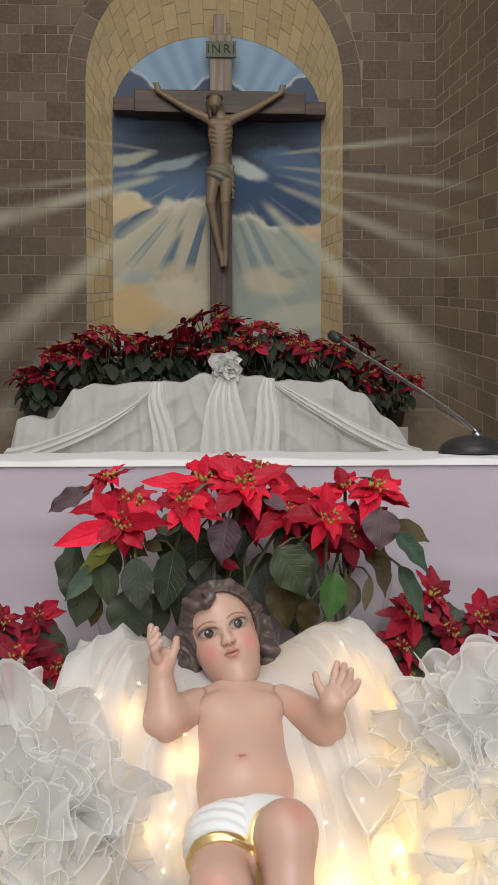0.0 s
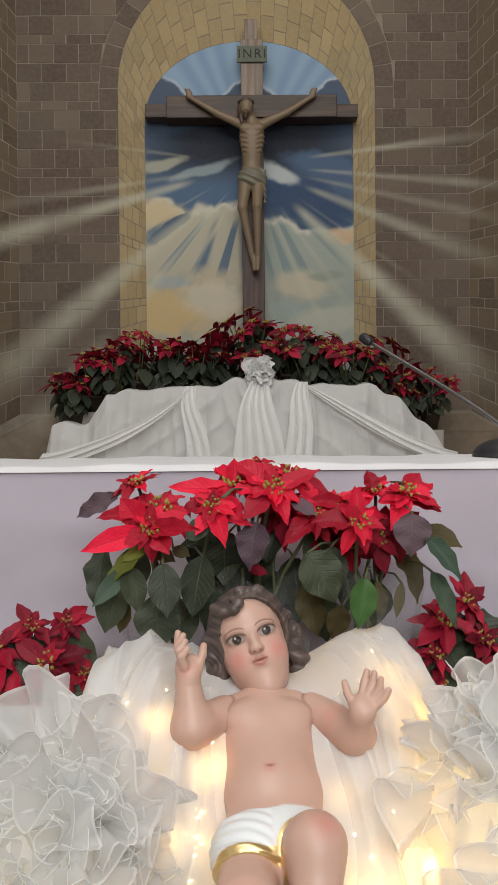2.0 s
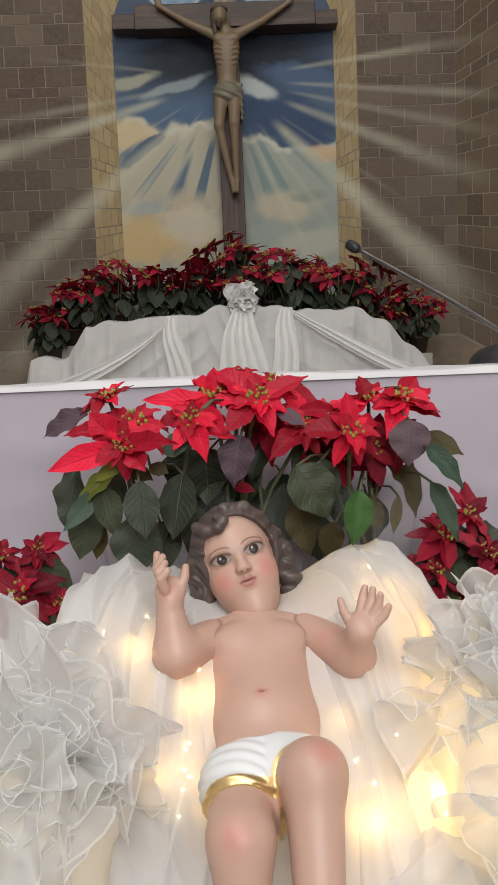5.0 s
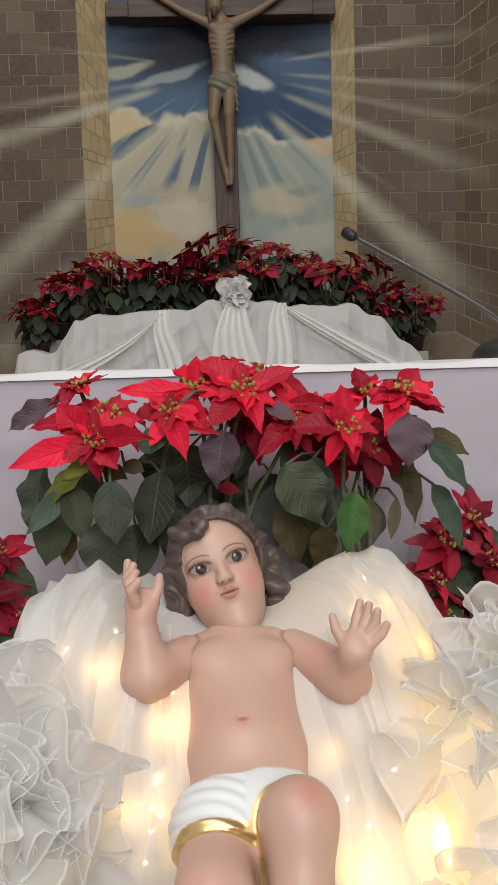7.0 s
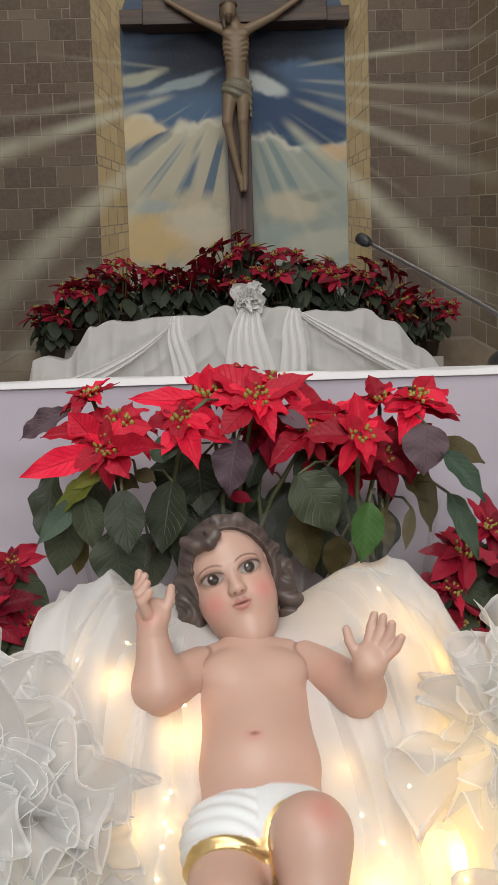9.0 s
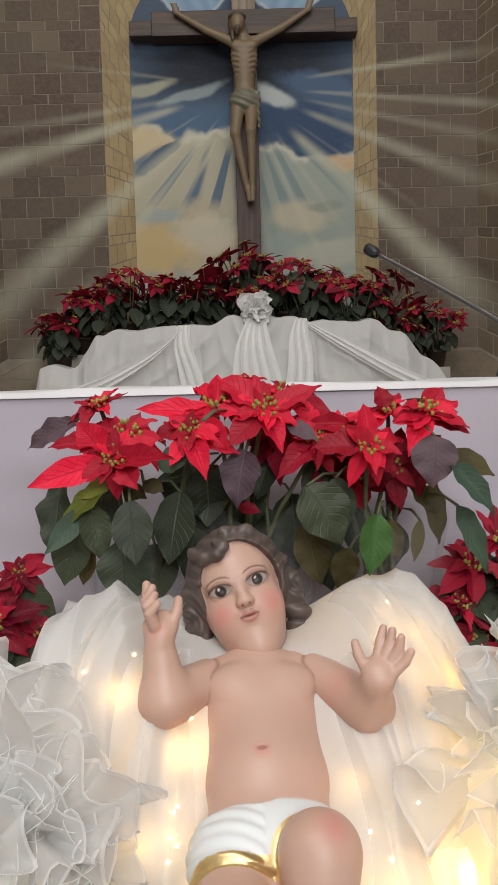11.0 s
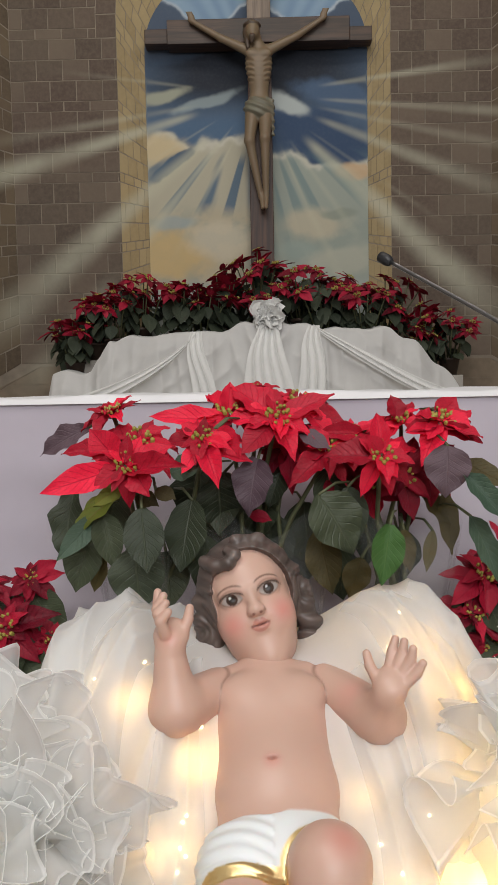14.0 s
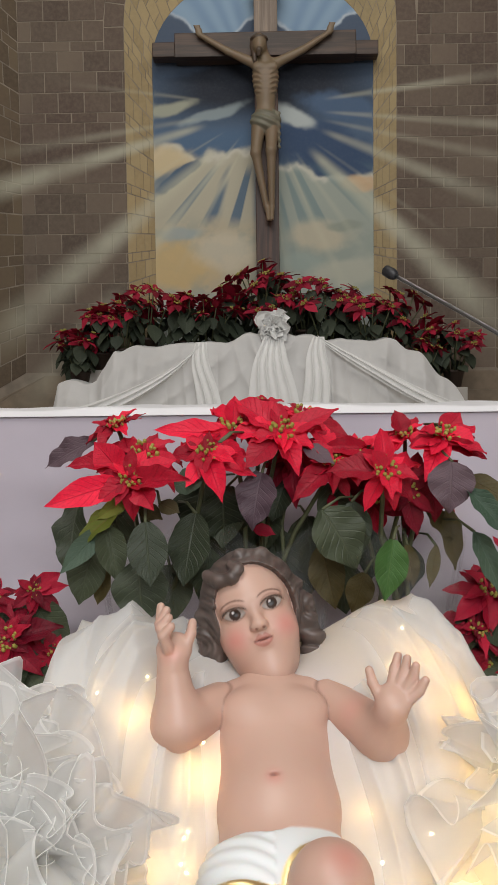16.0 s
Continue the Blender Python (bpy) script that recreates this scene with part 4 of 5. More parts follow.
    lips = smooth_step(0.0008, -0.0004, y - bow_top) * smooth_step(-0.0008, 0.0004, y - bow_low) * smooth_step(0.0100, 0.0085, np.abs(x)) * (z > 0.03)
    colours = mixed(colours, lips * 0.75, (0.46, 0.16, 0.13))
    line = np.exp(-(((y + 0.0282 - 8 * x**2) / 0.0007) ** 2)) * smooth_step(0.0100, 0.0080, np.abs(x)) * (z > 0.03)
    colours = mixed(colours, line * 0.9, (0.13, 0.04, 0.03))
    lock = f.sample(swirl, verts)
    locks = np.array(HAIR) * (0.74 + 0.40 * smooth_step(-1.3, 1.3, lock))[:, None]
    mask = smooth_step(0.0004, -0.0004, d_hair - d_skin)[:, None]
    return verts, faces, colours * (1 - mask) + locks * mask, np.zeros(len(verts))


EYE_X, EYE_Y = 0.0178, 0.0005


def infant_figure():
    """The reclining figure, one mesh; the body leans back along its slope and the head is raised."""
    base = Vector((-0.02, 1.16, 0.555))
    turn = Matrix(((1, 0, 0), (0, 0.814, -0.581), (0, 0.581, 0.814)))
    ahead = Vector((0.04, -0.90, 0.34)).normalized()
    up = Vector((-0.32, 0.35, 0.90))
    up = (up - ahead * up.dot(ahead)).normalized()
    right = up.cross(ahead)
    head_turn = Matrix((right, up, ahead)).transposed()
    head_at = Vector(HEAD_AT)
    v1, f1, c1, g1 = infant_body()
    v2, f2, c2, g2 = infant_head()
    v1 = v1 @ np.array(turn).T
    v2 = 1.06 * v2 @ np.array(head_turn).T + np.array(head_at - base)
    me = painted_mesh("infant_figure", np.concatenate([v1, v2]), np.concatenate([f1, f2 + len(v1)]), np.concatenate([c1, c2]), np.r_[g1, g2], ENAMEL)
    ob = new("infant_figure", me)
    ob.location = base
    tagged(ob, "painted plaster infant figurine with dark curls, reclining on lit white cloth", "figurine")


HEAD_AT = (-0.049, 1.374, 0.7165)
infant_figure()


def corpus():
    """The carved figure on the cross, one mesh."""
    f = Form((-0.46, -0.17, -1.06), (0.46, 0.04, 0.12), 0.005)
    bl = f.blend
    d = bl(f.ball((-0.005, -0.055, -0.17), (0.076, 0.050, 0.120)), f.ball((-0.005, -0.05, -0.30), (0.055, 0.042, 0.11)), 0.04)
    d = bl(d, f.ball((-0.008, -0.05, -0.41), (0.075, 0.05, 0.075)), 0.03)
    d = bl(d, f.limb((-0.010, -0.06, -0.07), (-0.03, -0.075, 0.0), 0.032, 0.03), 0.02)
    head = f.ball((-0.038, -0.100, -0.005), (0.040, 0.044, 0.056))
    for s, hand in ((-1, (-0.385, -0.045, 0.080)), (1, (0.368, -0.045, 0.080))):
        elbow = (0.215 * s - 0.005, -0.05, -0.020)
        d = bl(d, bl(f.limb((0.070 * s - 0.005, -0.05, -0.088), elbow, 0.029, 0.020), f.limb(elbow, hand, 0.020, 0.013), 0.01), 0.025)
        d = bl(d, f.ball((hand[0], hand[1] - 0.008, hand[2] + 0.012), (0.02, 0.012, 0.026)), 0.012)
        for k in (-1, 0, 1):
            d = bl(d, f.limb(hand, (hand[0] + 0.014 * k + 0.012 * s, hand[1] - 0.018, hand[2] + 0.045), 0.008, 0.006), 0.006)
    knee_a, knee_b = (-0.066, -0.095, -0.61), (0.022, -0.110, -0.60)
    d = bl(d, bl(f.limb((-0.048, -0.05, -0.45), knee_a, 0.042, 0.029), f.limb(knee_a, (-0.004, -0.050, -0.92), 0.028, 0.016), 0.015), 0.012)
    d = bl(d, bl(f.limb((0.030, -0.05, -0.45), knee_b, 0.042, 0.029), f.limb(knee_b, (0.024, -0.062, -0.92), 0.028, 0.016), 0.015), 0.006)
    d = bl(d, f.limb((0.000, -0.055, -0.91), (0.004, -0.095, -0.985), 0.017, 0.012), 0.008)
    d = bl(d, f.limb((0.024, -0.065, -0.91), (0.022, -0.105, -0.985), 0.017, 0.012), 0.004)
    hair = bl(f.ball((-0.042, -0.080, 0.008), (0.046, 0.044, 0.056)), f.limb((-0.072, -0.080, -0.01), (-0.065, -0.090, -0.090), 0.020, 0.012), 0.02)
    hair = bl(hair, f.limb((-0.040, -0.130, -0.05), (-0.042, -0.125, -0.075), 0.018, 0.010), 0.012)
    ring = np.abs(np.sqrt((np.sqrt((f.p[..., 0] + 0.040) ** 2 + (f.p[..., 1] + 0.09) ** 2) - 0.043) ** 2 + (f.p[..., 2] - 0.026) ** 2)) - 0.009
    hair = np.minimum(hair, ring)
    wrap = bl(f.ball((-0.008, -0.052, -0.42), (0.088, 0.062, 0.075)), f.limb((0.064, -0.075, -0.39), (0.070, -0.065, -0.57), 0.015, 0.008), 0.012)
    wrap = wrap - 0.004 * np.sin(f.p[..., 2] * 160 + f.p[..., 0] * 70)
    chest = smooth_step(-0.30, -0.26, f.p[..., 2]) * smooth_step(-0.12, -0.15, f.p[..., 2]) * smooth_step(0.02, 0.04, np.abs(f.p[..., 0] + 0.005)) * (np.abs(f.p[..., 0]) < 0.09)
    d = d + 0.0035 * chest * np.sin(f.p[..., 2] * 230 - np.abs(f.p[..., 0]) * 90)
    d = bl(d, f.ball((-0.042, -0.092, -0.125), (0.036, 0.016, 0.026)), 0.012)
    d = bl(d, f.ball((0.032, -0.092, -0.125), (0.036, 0.016, 0.026)), 0.012)
    body = bl(d, head, 0.015)
    verts, faces = f.surface(np.minimum(np.minimum(body, hair), wrap))
    d_body, d_hair, d_wrap = (f.sample(v, verts) for v in (body, hair, wrap))
    colours = np.tile((0.20, 0.145, 0.088), (len(verts), 1)).astype(float)
    # shade in the hollows between the ribs, put into the colour
    rib_shade = np.exp(-((np.sin(verts[:, 2] * 170) - 0.9) ** 2) / 0.1) * (verts[:, 2] > -0.27) * (verts[:, 2] < -0.13) * (np.abs(verts[:, 0]) < 0.06)
    colours = mixed(colours, 0.25 * rib_shade, (0.12, 0.08, 0.05))
    colours = mixed(colours, smooth_step(0.001, -0.001, d_hair - np.minimum(d_body, d_wrap)), (0.075, 0.052, 0.036))
    colours = mixed(colours, smooth_step(0.001, -0.001, d_wrap - np.minimum(d_body, d_hair)), (0.17, 0.165, 0.12))
    ob = new("crucifix_figure", painted_mesh("crucifix_figure", verts, faces, colours, np.zeros(len(verts)), CARVED))
    ob.location = (0.0, 5.262, 2.945)
    tagged(ob, "carved wooden crucifix figure in muted brown paint on the cross", "statue")


corpus()

# ---- the lit cloth bed in front of the altar ----
tagged(part("display_stand", box(-0.62, 0.86, 0, 0.62, 1.62, 0.38, 0.006), PLASTER), "low plain stand under the cloth, before the altar", "stand")


def bed_height(x, y):
    """The height of the satin bed: a slope that carries the figure, humps beside its head, puffs at its feet."""
    slope = 0.500 + 0.714 * (np.minimum(y, 1.405) - 1.195)
    slope = np.maximum(slope, 0.43 + 0.10 * (1.05 - y))
    ridge = np.interp(x, [-0.5, -0.33, -0.27, -0.235, -0.17, -0.10, -0.03, 0.03, 0.09, 0.135, 0.175, 0.215, 0.30, 0.5], [0.40, 0.46, 0.60, 0.700, 0.705, 0.685, 0.66, 0.690, 0.722, 0.708, 0.655, 0.56, 0.46, 0.40])
    near = smooth_step(1.10, 1.40, y)
    h = slope * (1 - near) + ridge * near
    side = smooth_step(0.075, 0.16, np.abs(x + 0.005))
    h = h + 0.012 * side * smooth_step(1.42, 1.25, y) * smooth_step(0.95, 1.1, y)
    h = h + 0.040 * np.exp(-(((x + 0.115) / 0.065) ** 2 + ((y - 1.035) / 0.055) ** 2)) + 0.045 * np.exp(-(((x - 0.125) / 0.07) ** 2 + ((y - 1.02) / 0.05) ** 2))
    h = h - 0.25 * smooth_step(0.24, 0.42, np.abs(x)) * (1 - near)
    h = h + 0.040 * np.exp(-(((x + 0.170) / 0.055) ** 2 + ((y - 1.135) / 0.050) ** 2)) + 0.030 * np.exp(-(((x - 0.150) / 0.06) ** 2 + ((y - 1.110) / 0.040) ** 2))
    # loose folds fan outwards and down from behind the head
    sweep = np.abs(x) + 0.52 * y + 0.07 * fbm(x * 5 + 14, y * 5 + 14, 22)
    cross = 0.8 * np.abs(x) - 0.25 * y + 0.08 * fbm(x * 4 + 24, y * 4 + 24, 32)
    roll_a = (1 - np.abs(np.sin(sweep * 46))) ** 1.5
    roll_b = (1 - np.abs(np.sin(cross * 37))) ** 2.0
    soft = 0.5 + 0.5 * np.sin(sweep * 27 + 2)
    h = h + (0.013 * roll_a + 0.009 * roll_b + 0.012 * soft - 0.010) * smooth_step(0.060, 0.13, np.abs(x + 0.01)) * smooth_step(0.24, 0.15, np.abs(x) - 0.06)
    h = h + 0.014 * (fbm(x * 11 + 3, y * 9 + 3, 12, 2) - 0.5)
    return np.where(y > 1.415, h - 3.0 * (y - 1.415), h)


me = sheet("satin_bed", np.linspace(-0.48, 0.48, 220), np.r_[np.linspace(0.80, 1.415, 150), np.linspace(1.42, 1.47, 6)], lambda u, v: (u, v, bed_height(u, v)), SATIN)
bed = tagged(new("satin_bed", me), "white satin cloth heaped into a bed, glowing with fairy lights", "cloth")


def swath(x0, y0, x1, y1, width, bend, seed):
    """A loose pleated length of the same cloth lying over the bed."""
    d = Vector((x1 - x0, y1 - y0)).normalized()
    def f(u, v):
        w = width * (0.75 + 0.5 * v + 0.15 * np.sin(v * 7 + seed))
        cx = x0 + (x1 - x0) * v + bend * np.sin(v * 3.1416) - d.y * 0
        cy = y0 + (y1 - y0) * v
        x, y = cx + d.y * -1 * u * w, cy + d.x * u * w
        lift = 0.008 * (1 - u**4) * (0.5 + 0.7 * np.sin(v * 3.1416)) - 0.004
        pleats = 0.006 * (1 - np.abs(np.sin(u * 3.3 + seed + 1.1 * np.sin(v * 4 + seed)))) ** 1.5 + 0.0015 * np.sin(u * 7 + v * 5 + seed) * (1 - u * u)
        return x, y, bed_height(x, np.minimum(y, 1.41)) + lift + pleats
    child("swath", sheet("swath", np.linspace(-1, 1, 40), np.linspace(0, 1, 60), f, VEIL), bed)


for spec in (
    (-0.105, 1.395, -0.205, 1.20, 0.034, -0.022, 1), (-0.190, 1.405, -0.235, 1.24, 0.034, -0.012, 2), (-0.115, 1.330, -0.120, 1.12, 0.026, 0.006, 3),
    (-0.215, 1.170, -0.095, 1.110, 0.036, 0.0, 4), (0.055, 1.395, 0.130, 1.19, 0.032, 0.026, 5), (0.115, 1.400, 0.205, 1.23, 0.036, 0.020, 6),
    (0.045, 1.300, 0.078, 1.12, 0.024, 0.012, 7), (0.075, 1.130, 0.205, 1.125, 0.034, 0.0, 8), (-0.20, 1.06, -0.06, 1.02, 0.040, 0.0, 9), (0.05, 1.03, 0.20, 1.06, 0.038, 0.0, 10),
):
    swath(*spec)

# fairy lights tucked under and between the folds
WARM = (1.0, 0.56, 0.15)
GLOWS = [(-0.100, 1.256, 0.22), (-0.162, 1.282, 0.13), (-0.132, 1.205, 0.09), (-0.105, 1.212, 0.06), (0.112, 1.325, 0.14), (0.135, 1.290, 0.14), (0.128, 1.187, 0.42), (0.158, 1.180, 0.42), (0.070, 1.178, 0.34), (0.036, 1.310, 0.08), (0.145, 1.240, 0.14), (-0.090, 1.190, 0.04), (0.052, 1.235, 0.05), (0.180, 1.215, 0.40), (0.185, 1.270, 0.25)]
for x, y, watts in GLOWS:
    point_lamp("fairy_light_glow", (x, y, float(bed_height(np.array(x), np.array(y))) - 0.021), 0.26 * watts, WARM, 0.006)
BULB = Nodes("fairy_bulb")
BULB.set(Base_Color=rgb(1, 0.8, 0.4), Emission_Color=rgb(1.0, 0.78, 0.38), Emission_Strength=14.0)
WIRE = plain("clear_wire", rgb(0.45, 0.38, 0.22), 0.3, 0.6)
string = empty("fairy_lights", (0, 1.2, 0.55), "string of tiny warm fairy lights on thin wire in the cloth", "string lights")
spots = []
rng = random.Random(5)
for x, y, _ in GLOWS:
    for _ in range(2):
        px, py = x + rng.uniform(-0.03, 0.03), y + rng.uniform(-0.025, 0.025)
        if abs(px + 0.015) > 0.065 or py > 1.36 or py < 1.06:
            spots.append(Vector((px, py, float(bed_height(np.array(px), np.array(py))) + 0.0005)))
bm = bmesh.new()
bmesh.ops.create_icosphere(bm, subdivisions=2, radius=0.0013)
bulb = bpy.data.meshes.new("bulb")
bm.to_mesh(bulb)
bm.free()
bulb.materials.append(BULB.mat)
for p in spots:
    child("bulb", bulb, string, Matrix.Translation(p - string.location))
for a, b in zip(spots[::2], spots[1::2]):
    if (a - b).length > 0.04:
        continue
    mid = (a + b) / 2 + Vector((0, 0, -0.004))
    part("wire", tube([a - string.location, mid - string.location, b - string.location], 0.0005, 5), WIRE, string)

# gathered organza on either side
for cx, cy, cz, seed in ((-0.248, 1.168, 0.568, 10), (0.226, 1.190, 0.588, 60)):
    heap = empty("organza_heap", (cx, cy, cz), "heap of ruffled white organza ribbon with corded edges", "ribbon", "organza heaps beside the figure")
    rng = random.Random(seed)
    def puff(u, v):
        r = 1 + 0.28 * (fbm(u * 3 + 7, v * 4 + 7, seed) - 0.5) + 0.05 * np.sin(u * 9 + 4 * v)
        return 0.095 * r * np.cos(u) * np.sin(v), 0.120 * r * np.sin(u) * np.sin(v), 0.115 * r * np.cos(v) - 0.02
    child("lining", sheet("lining", np.linspace(0, 6.2832, 60), np.linspace(0.05, 2.6, 34), puff, SATIN), heap)
    for k in range(24):
        a, e = rng.uniform(0, 6.28), rng.uniform(-0.1, 1.3)
        way = Vector((math.cos(a) * math.cos(e), math.sin(a) * math.cos(e), math.sin(e)))
        if way.y > 0.3:
            way.y *= -0.7
        c = Vector((cx, cy, cz - 0.02)) + Vector((way.x * 0.082, way.y * 0.105, way.z * 0.105))
        ruffle("ruffle", c, way + Vector((0, -0.35, 0.25)), 0.030, rng.uniform(0.045, 0.075), rng.uniform(0.7, 1.1), rng.randint(4, 6), seed + k, ORGANZA, heap, 0.9, 140, corded=True)
# more of the fairy lights lie buried in the organza
for place, watts in (((0.200, 1.150, 0.560), 0.10), ((0.245, 1.130, 0.610), 0.08), ((0.190, 1.190, 0.640), 0.05), ((-0.230, 1.120, 0.560), 0.05), ((-0.265, 1.110, 0.610), 0.05)):
    point_lamp("fairy_light_glow", place, watts, (1.0, 0.70, 0.32), 0.008)
# low puffs of organza at the front of the bed
for cx, cy, cz, seed in ((-0.10, 0.99, 0.475, 31), (0.115, 0.985, 0.465, 47)):
    heap = empty("organza_heap", (cx, cy, cz), "low ruffled puff of white organza at the bed's front", "ribbon", "organza heaps beside the figure")
    rng = random.Random(seed)
    for k in range(7):
        a = rng.uniform(0, 6.28)
        way = Vector((math.cos(a), math.sin(a) * 0.6, 0.9))
        ruffle("ruffle", Vector((cx + 0.07 * math.cos(a), cy + 0.03 * math.sin(a), cz - 0.01)), way + Vector((0, -0.3, 0.3)), 0.028, rng.uniform(0.035, 0.05), 1.0, 4, seed + k, ORGANZA, heap, 0.9, 90, corded=True)

# ---- tall poinsettias behind the figure ----
HEADS_LEFT = [
    (-0.179, 1.41, 0.852, 0.048, (0.1, -1, 0.75), "bract"),
    (-0.202, 1.47, 0.906, 0.045, (-0.3, -0.4, 1), "bract"),
    (-0.169, 1.45, 0.873, 0.062, (0.1, -0.6, 1), "bract"),
    (-0.099, 1.44, 0.875, 0.052, (0, -0.8, 0.6), "bract"),
]
HEADS_MID = [
    (-0.072, 1.5, 0.902, 0.062, (-0.1, -0.5, 1), "bract"),
    (-0.017, 1.48, 0.896, 0.062, (0.1, -0.9, 0.8), "bract"),
    (0.013, 1.53, 0.911, 0.06, (0.2, -0.5, 1), "bract"),
    (0.042, 1.48, 0.857, 0.055, (0.1, -0.8, 0.7), "bract"),
    (-0.038, 1.54, 0.923, 0.05, (0, -0.4, 1), "bract"),
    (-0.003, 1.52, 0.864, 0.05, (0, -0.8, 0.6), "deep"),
]
HEADS_RIGHT = [
    (0.095, 1.43, 0.855, 0.058, (0, -0.9, 0.8), "bract"),
    (0.167, 1.47, 0.888, 0.062, (0.2, -0.6, 1), "bract"),
    (0.132, 1.52, 0.89, 0.05, (-0.2, -0.5, 1), "bract"),
    (0.071, 1.5, 0.873, 0.05, (-0.2, -0.5, 0.9), "bract"),
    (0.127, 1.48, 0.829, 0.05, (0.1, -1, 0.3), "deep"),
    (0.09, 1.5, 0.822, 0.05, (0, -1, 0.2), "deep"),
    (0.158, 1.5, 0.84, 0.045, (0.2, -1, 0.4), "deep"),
]
LEAVES_LEFT = [
    ("bract", (-0.19, 1.42, 0.848), (-0.26, 1.37, 0.83), 0.83),
    ("bract", (-0.177, 1.41, 0.846), (-0.116, 1.37, 0.861), 0.89),
    ("bract", (-0.166, 1.4, 0.846), (-0.153, 1.37, 0.83), 1.64),
    ("bract", (-0.191, 1.43, 0.857), (-0.218, 1.42, 0.892), 1.82),
    ("bract", (-0.197, 1.43, 0.866), (-0.251, 1.42, 0.87), 0.94),
    ("bract", (-0.182, 1.45, 0.867), (-0.195, 1.46, 0.899), 1.76),
    ("green", (-0.159, 1.385, 0.81), (-0.152, 1.365, 0.747), 1.2),
    ("green", (-0.207, 1.42, 0.801), (-0.191, 1.4, 0.743), 1.03),
    ("green", (-0.172, 1.415, 0.762), (-0.165, 1.39, 0.696), 1.38),
    ("green", (-0.112, 1.45, 0.809), (-0.127, 1.43, 0.731), 1.18),
    ("green", (-0.228, 1.45, 0.77), (-0.243, 1.43, 0.71), 1.26),
    ("green", (-0.246, 1.46, 0.82), (-0.259, 1.42, 0.745), 0.74),
    ("teal", (-0.212, 1.42, 0.798), (-0.248, 1.38, 0.758), 0.84),
    ("lime", (-0.185, 1.42, 0.825), (-0.242, 1.4, 0.782), 0.79),
    ("lime", (-0.182, 1.42, 0.831), (-0.215, 1.4, 0.812), 0.93),
    ("olive", (-0.15, 1.43, 0.824), (-0.127, 1.42, 0.815), 1.92),
    ("olive", (-0.173, 1.44, 0.817), (-0.147, 1.43, 0.808), 1.86),
    ("purple", (-0.232, 1.48, 0.89), (-0.295, 1.47, 0.864), 0.7),
    ("teal", (-0.134, 1.44, 0.841), (-0.095, 1.42, 0.858), 1.54),
    ("olive", (-0.215, 1.46, 0.744), (-0.227, 1.45, 0.705), 1.26),
    ("green", (-0.099, 1.47, 0.765), (-0.106, 1.45, 0.704), 0.97),
    ("green", (-0.148, 1.49, 0.743), (-0.141, 1.47, 0.68), 1.45),
    ("green", (-0.206, 1.5, 0.817), (-0.223, 1.5, 0.743), 1.28),
    ("green", (-0.085, 1.5, 0.827), (-0.081, 1.5, 0.759), 1.58),
]
LEAVES_MID = [
    ("bract", (-0.072, 1.49, 0.894), (-0.161, 1.47, 0.904), 0.72),
    ("bract", (-0.086, 1.45, 0.888), (-0.118, 1.43, 0.868), 0.99),
    ("bract", (-0.083, 1.45, 0.888), (-0.06, 1.43, 0.859), 1.4),
    ("bract", (-0.023, 1.47, 0.89), (-0.056, 1.44, 0.861), 1.42),
    ("bract", (-0.072, 1.5, 0.907), (-0.068, 1.5, 0.941), 1.63),
    ("bract", (-0.062, 1.52, 0.913), (-0.024, 1.53, 0.938), 1.08),
    ("bract", (0.013, 1.53, 0.911), (0.066, 1.5, 0.89), 0.89),
    ("bract", (-0.016, 1.48, 0.89), (-0.011, 1.44, 0.882), 1.33),
    ("purple", (-0.038, 1.46, 0.853), (-0.054, 1.43, 0.795), 1.17),
    ("green", (-0.079, 1.52, 0.832), (-0.087, 1.5, 0.759), 1.3),
    ("green", (-0.038, 1.54, 0.821), (-0.044, 1.53, 0.738), 1.21),
    ("green", (-0.06, 1.55, 0.792), (-0.07, 1.53, 0.71), 1.2),
    ("deep", (-0.049, 1.5, 0.784), (-0.023, 1.49, 0.778), 1.32),
    ("green", (-0.01, 1.52, 0.836), (-0.029, 1.5, 0.791), 1.25),
    ("green", (-0.109, 1.53, 0.79), (-0.104, 1.53, 0.719), 1.25),
    ("purple", (0.01, 1.48, 0.882), (0.044, 1.46, 0.863), 1.0),
    ("green", (0.043, 1.5, 0.837), (0.054, 1.49, 0.77), 1.26),
    ("green", (-0.073, 1.57, 0.746), (-0.08, 1.57, 0.672), 1.72),
    ("green", (-0.025, 1.56, 0.775), (-0.021, 1.55, 0.69), 1.34),
    ("green", (0.018, 1.56, 0.788), (0.023, 1.55, 0.703), 1.34),
    ("green", (-0.109, 1.55, 0.83), (-0.118, 1.55, 0.758), 1.72),
    ("green", (-0.004, 1.58, 0.742), (0.009, 1.58, 0.666), 1.67),
]
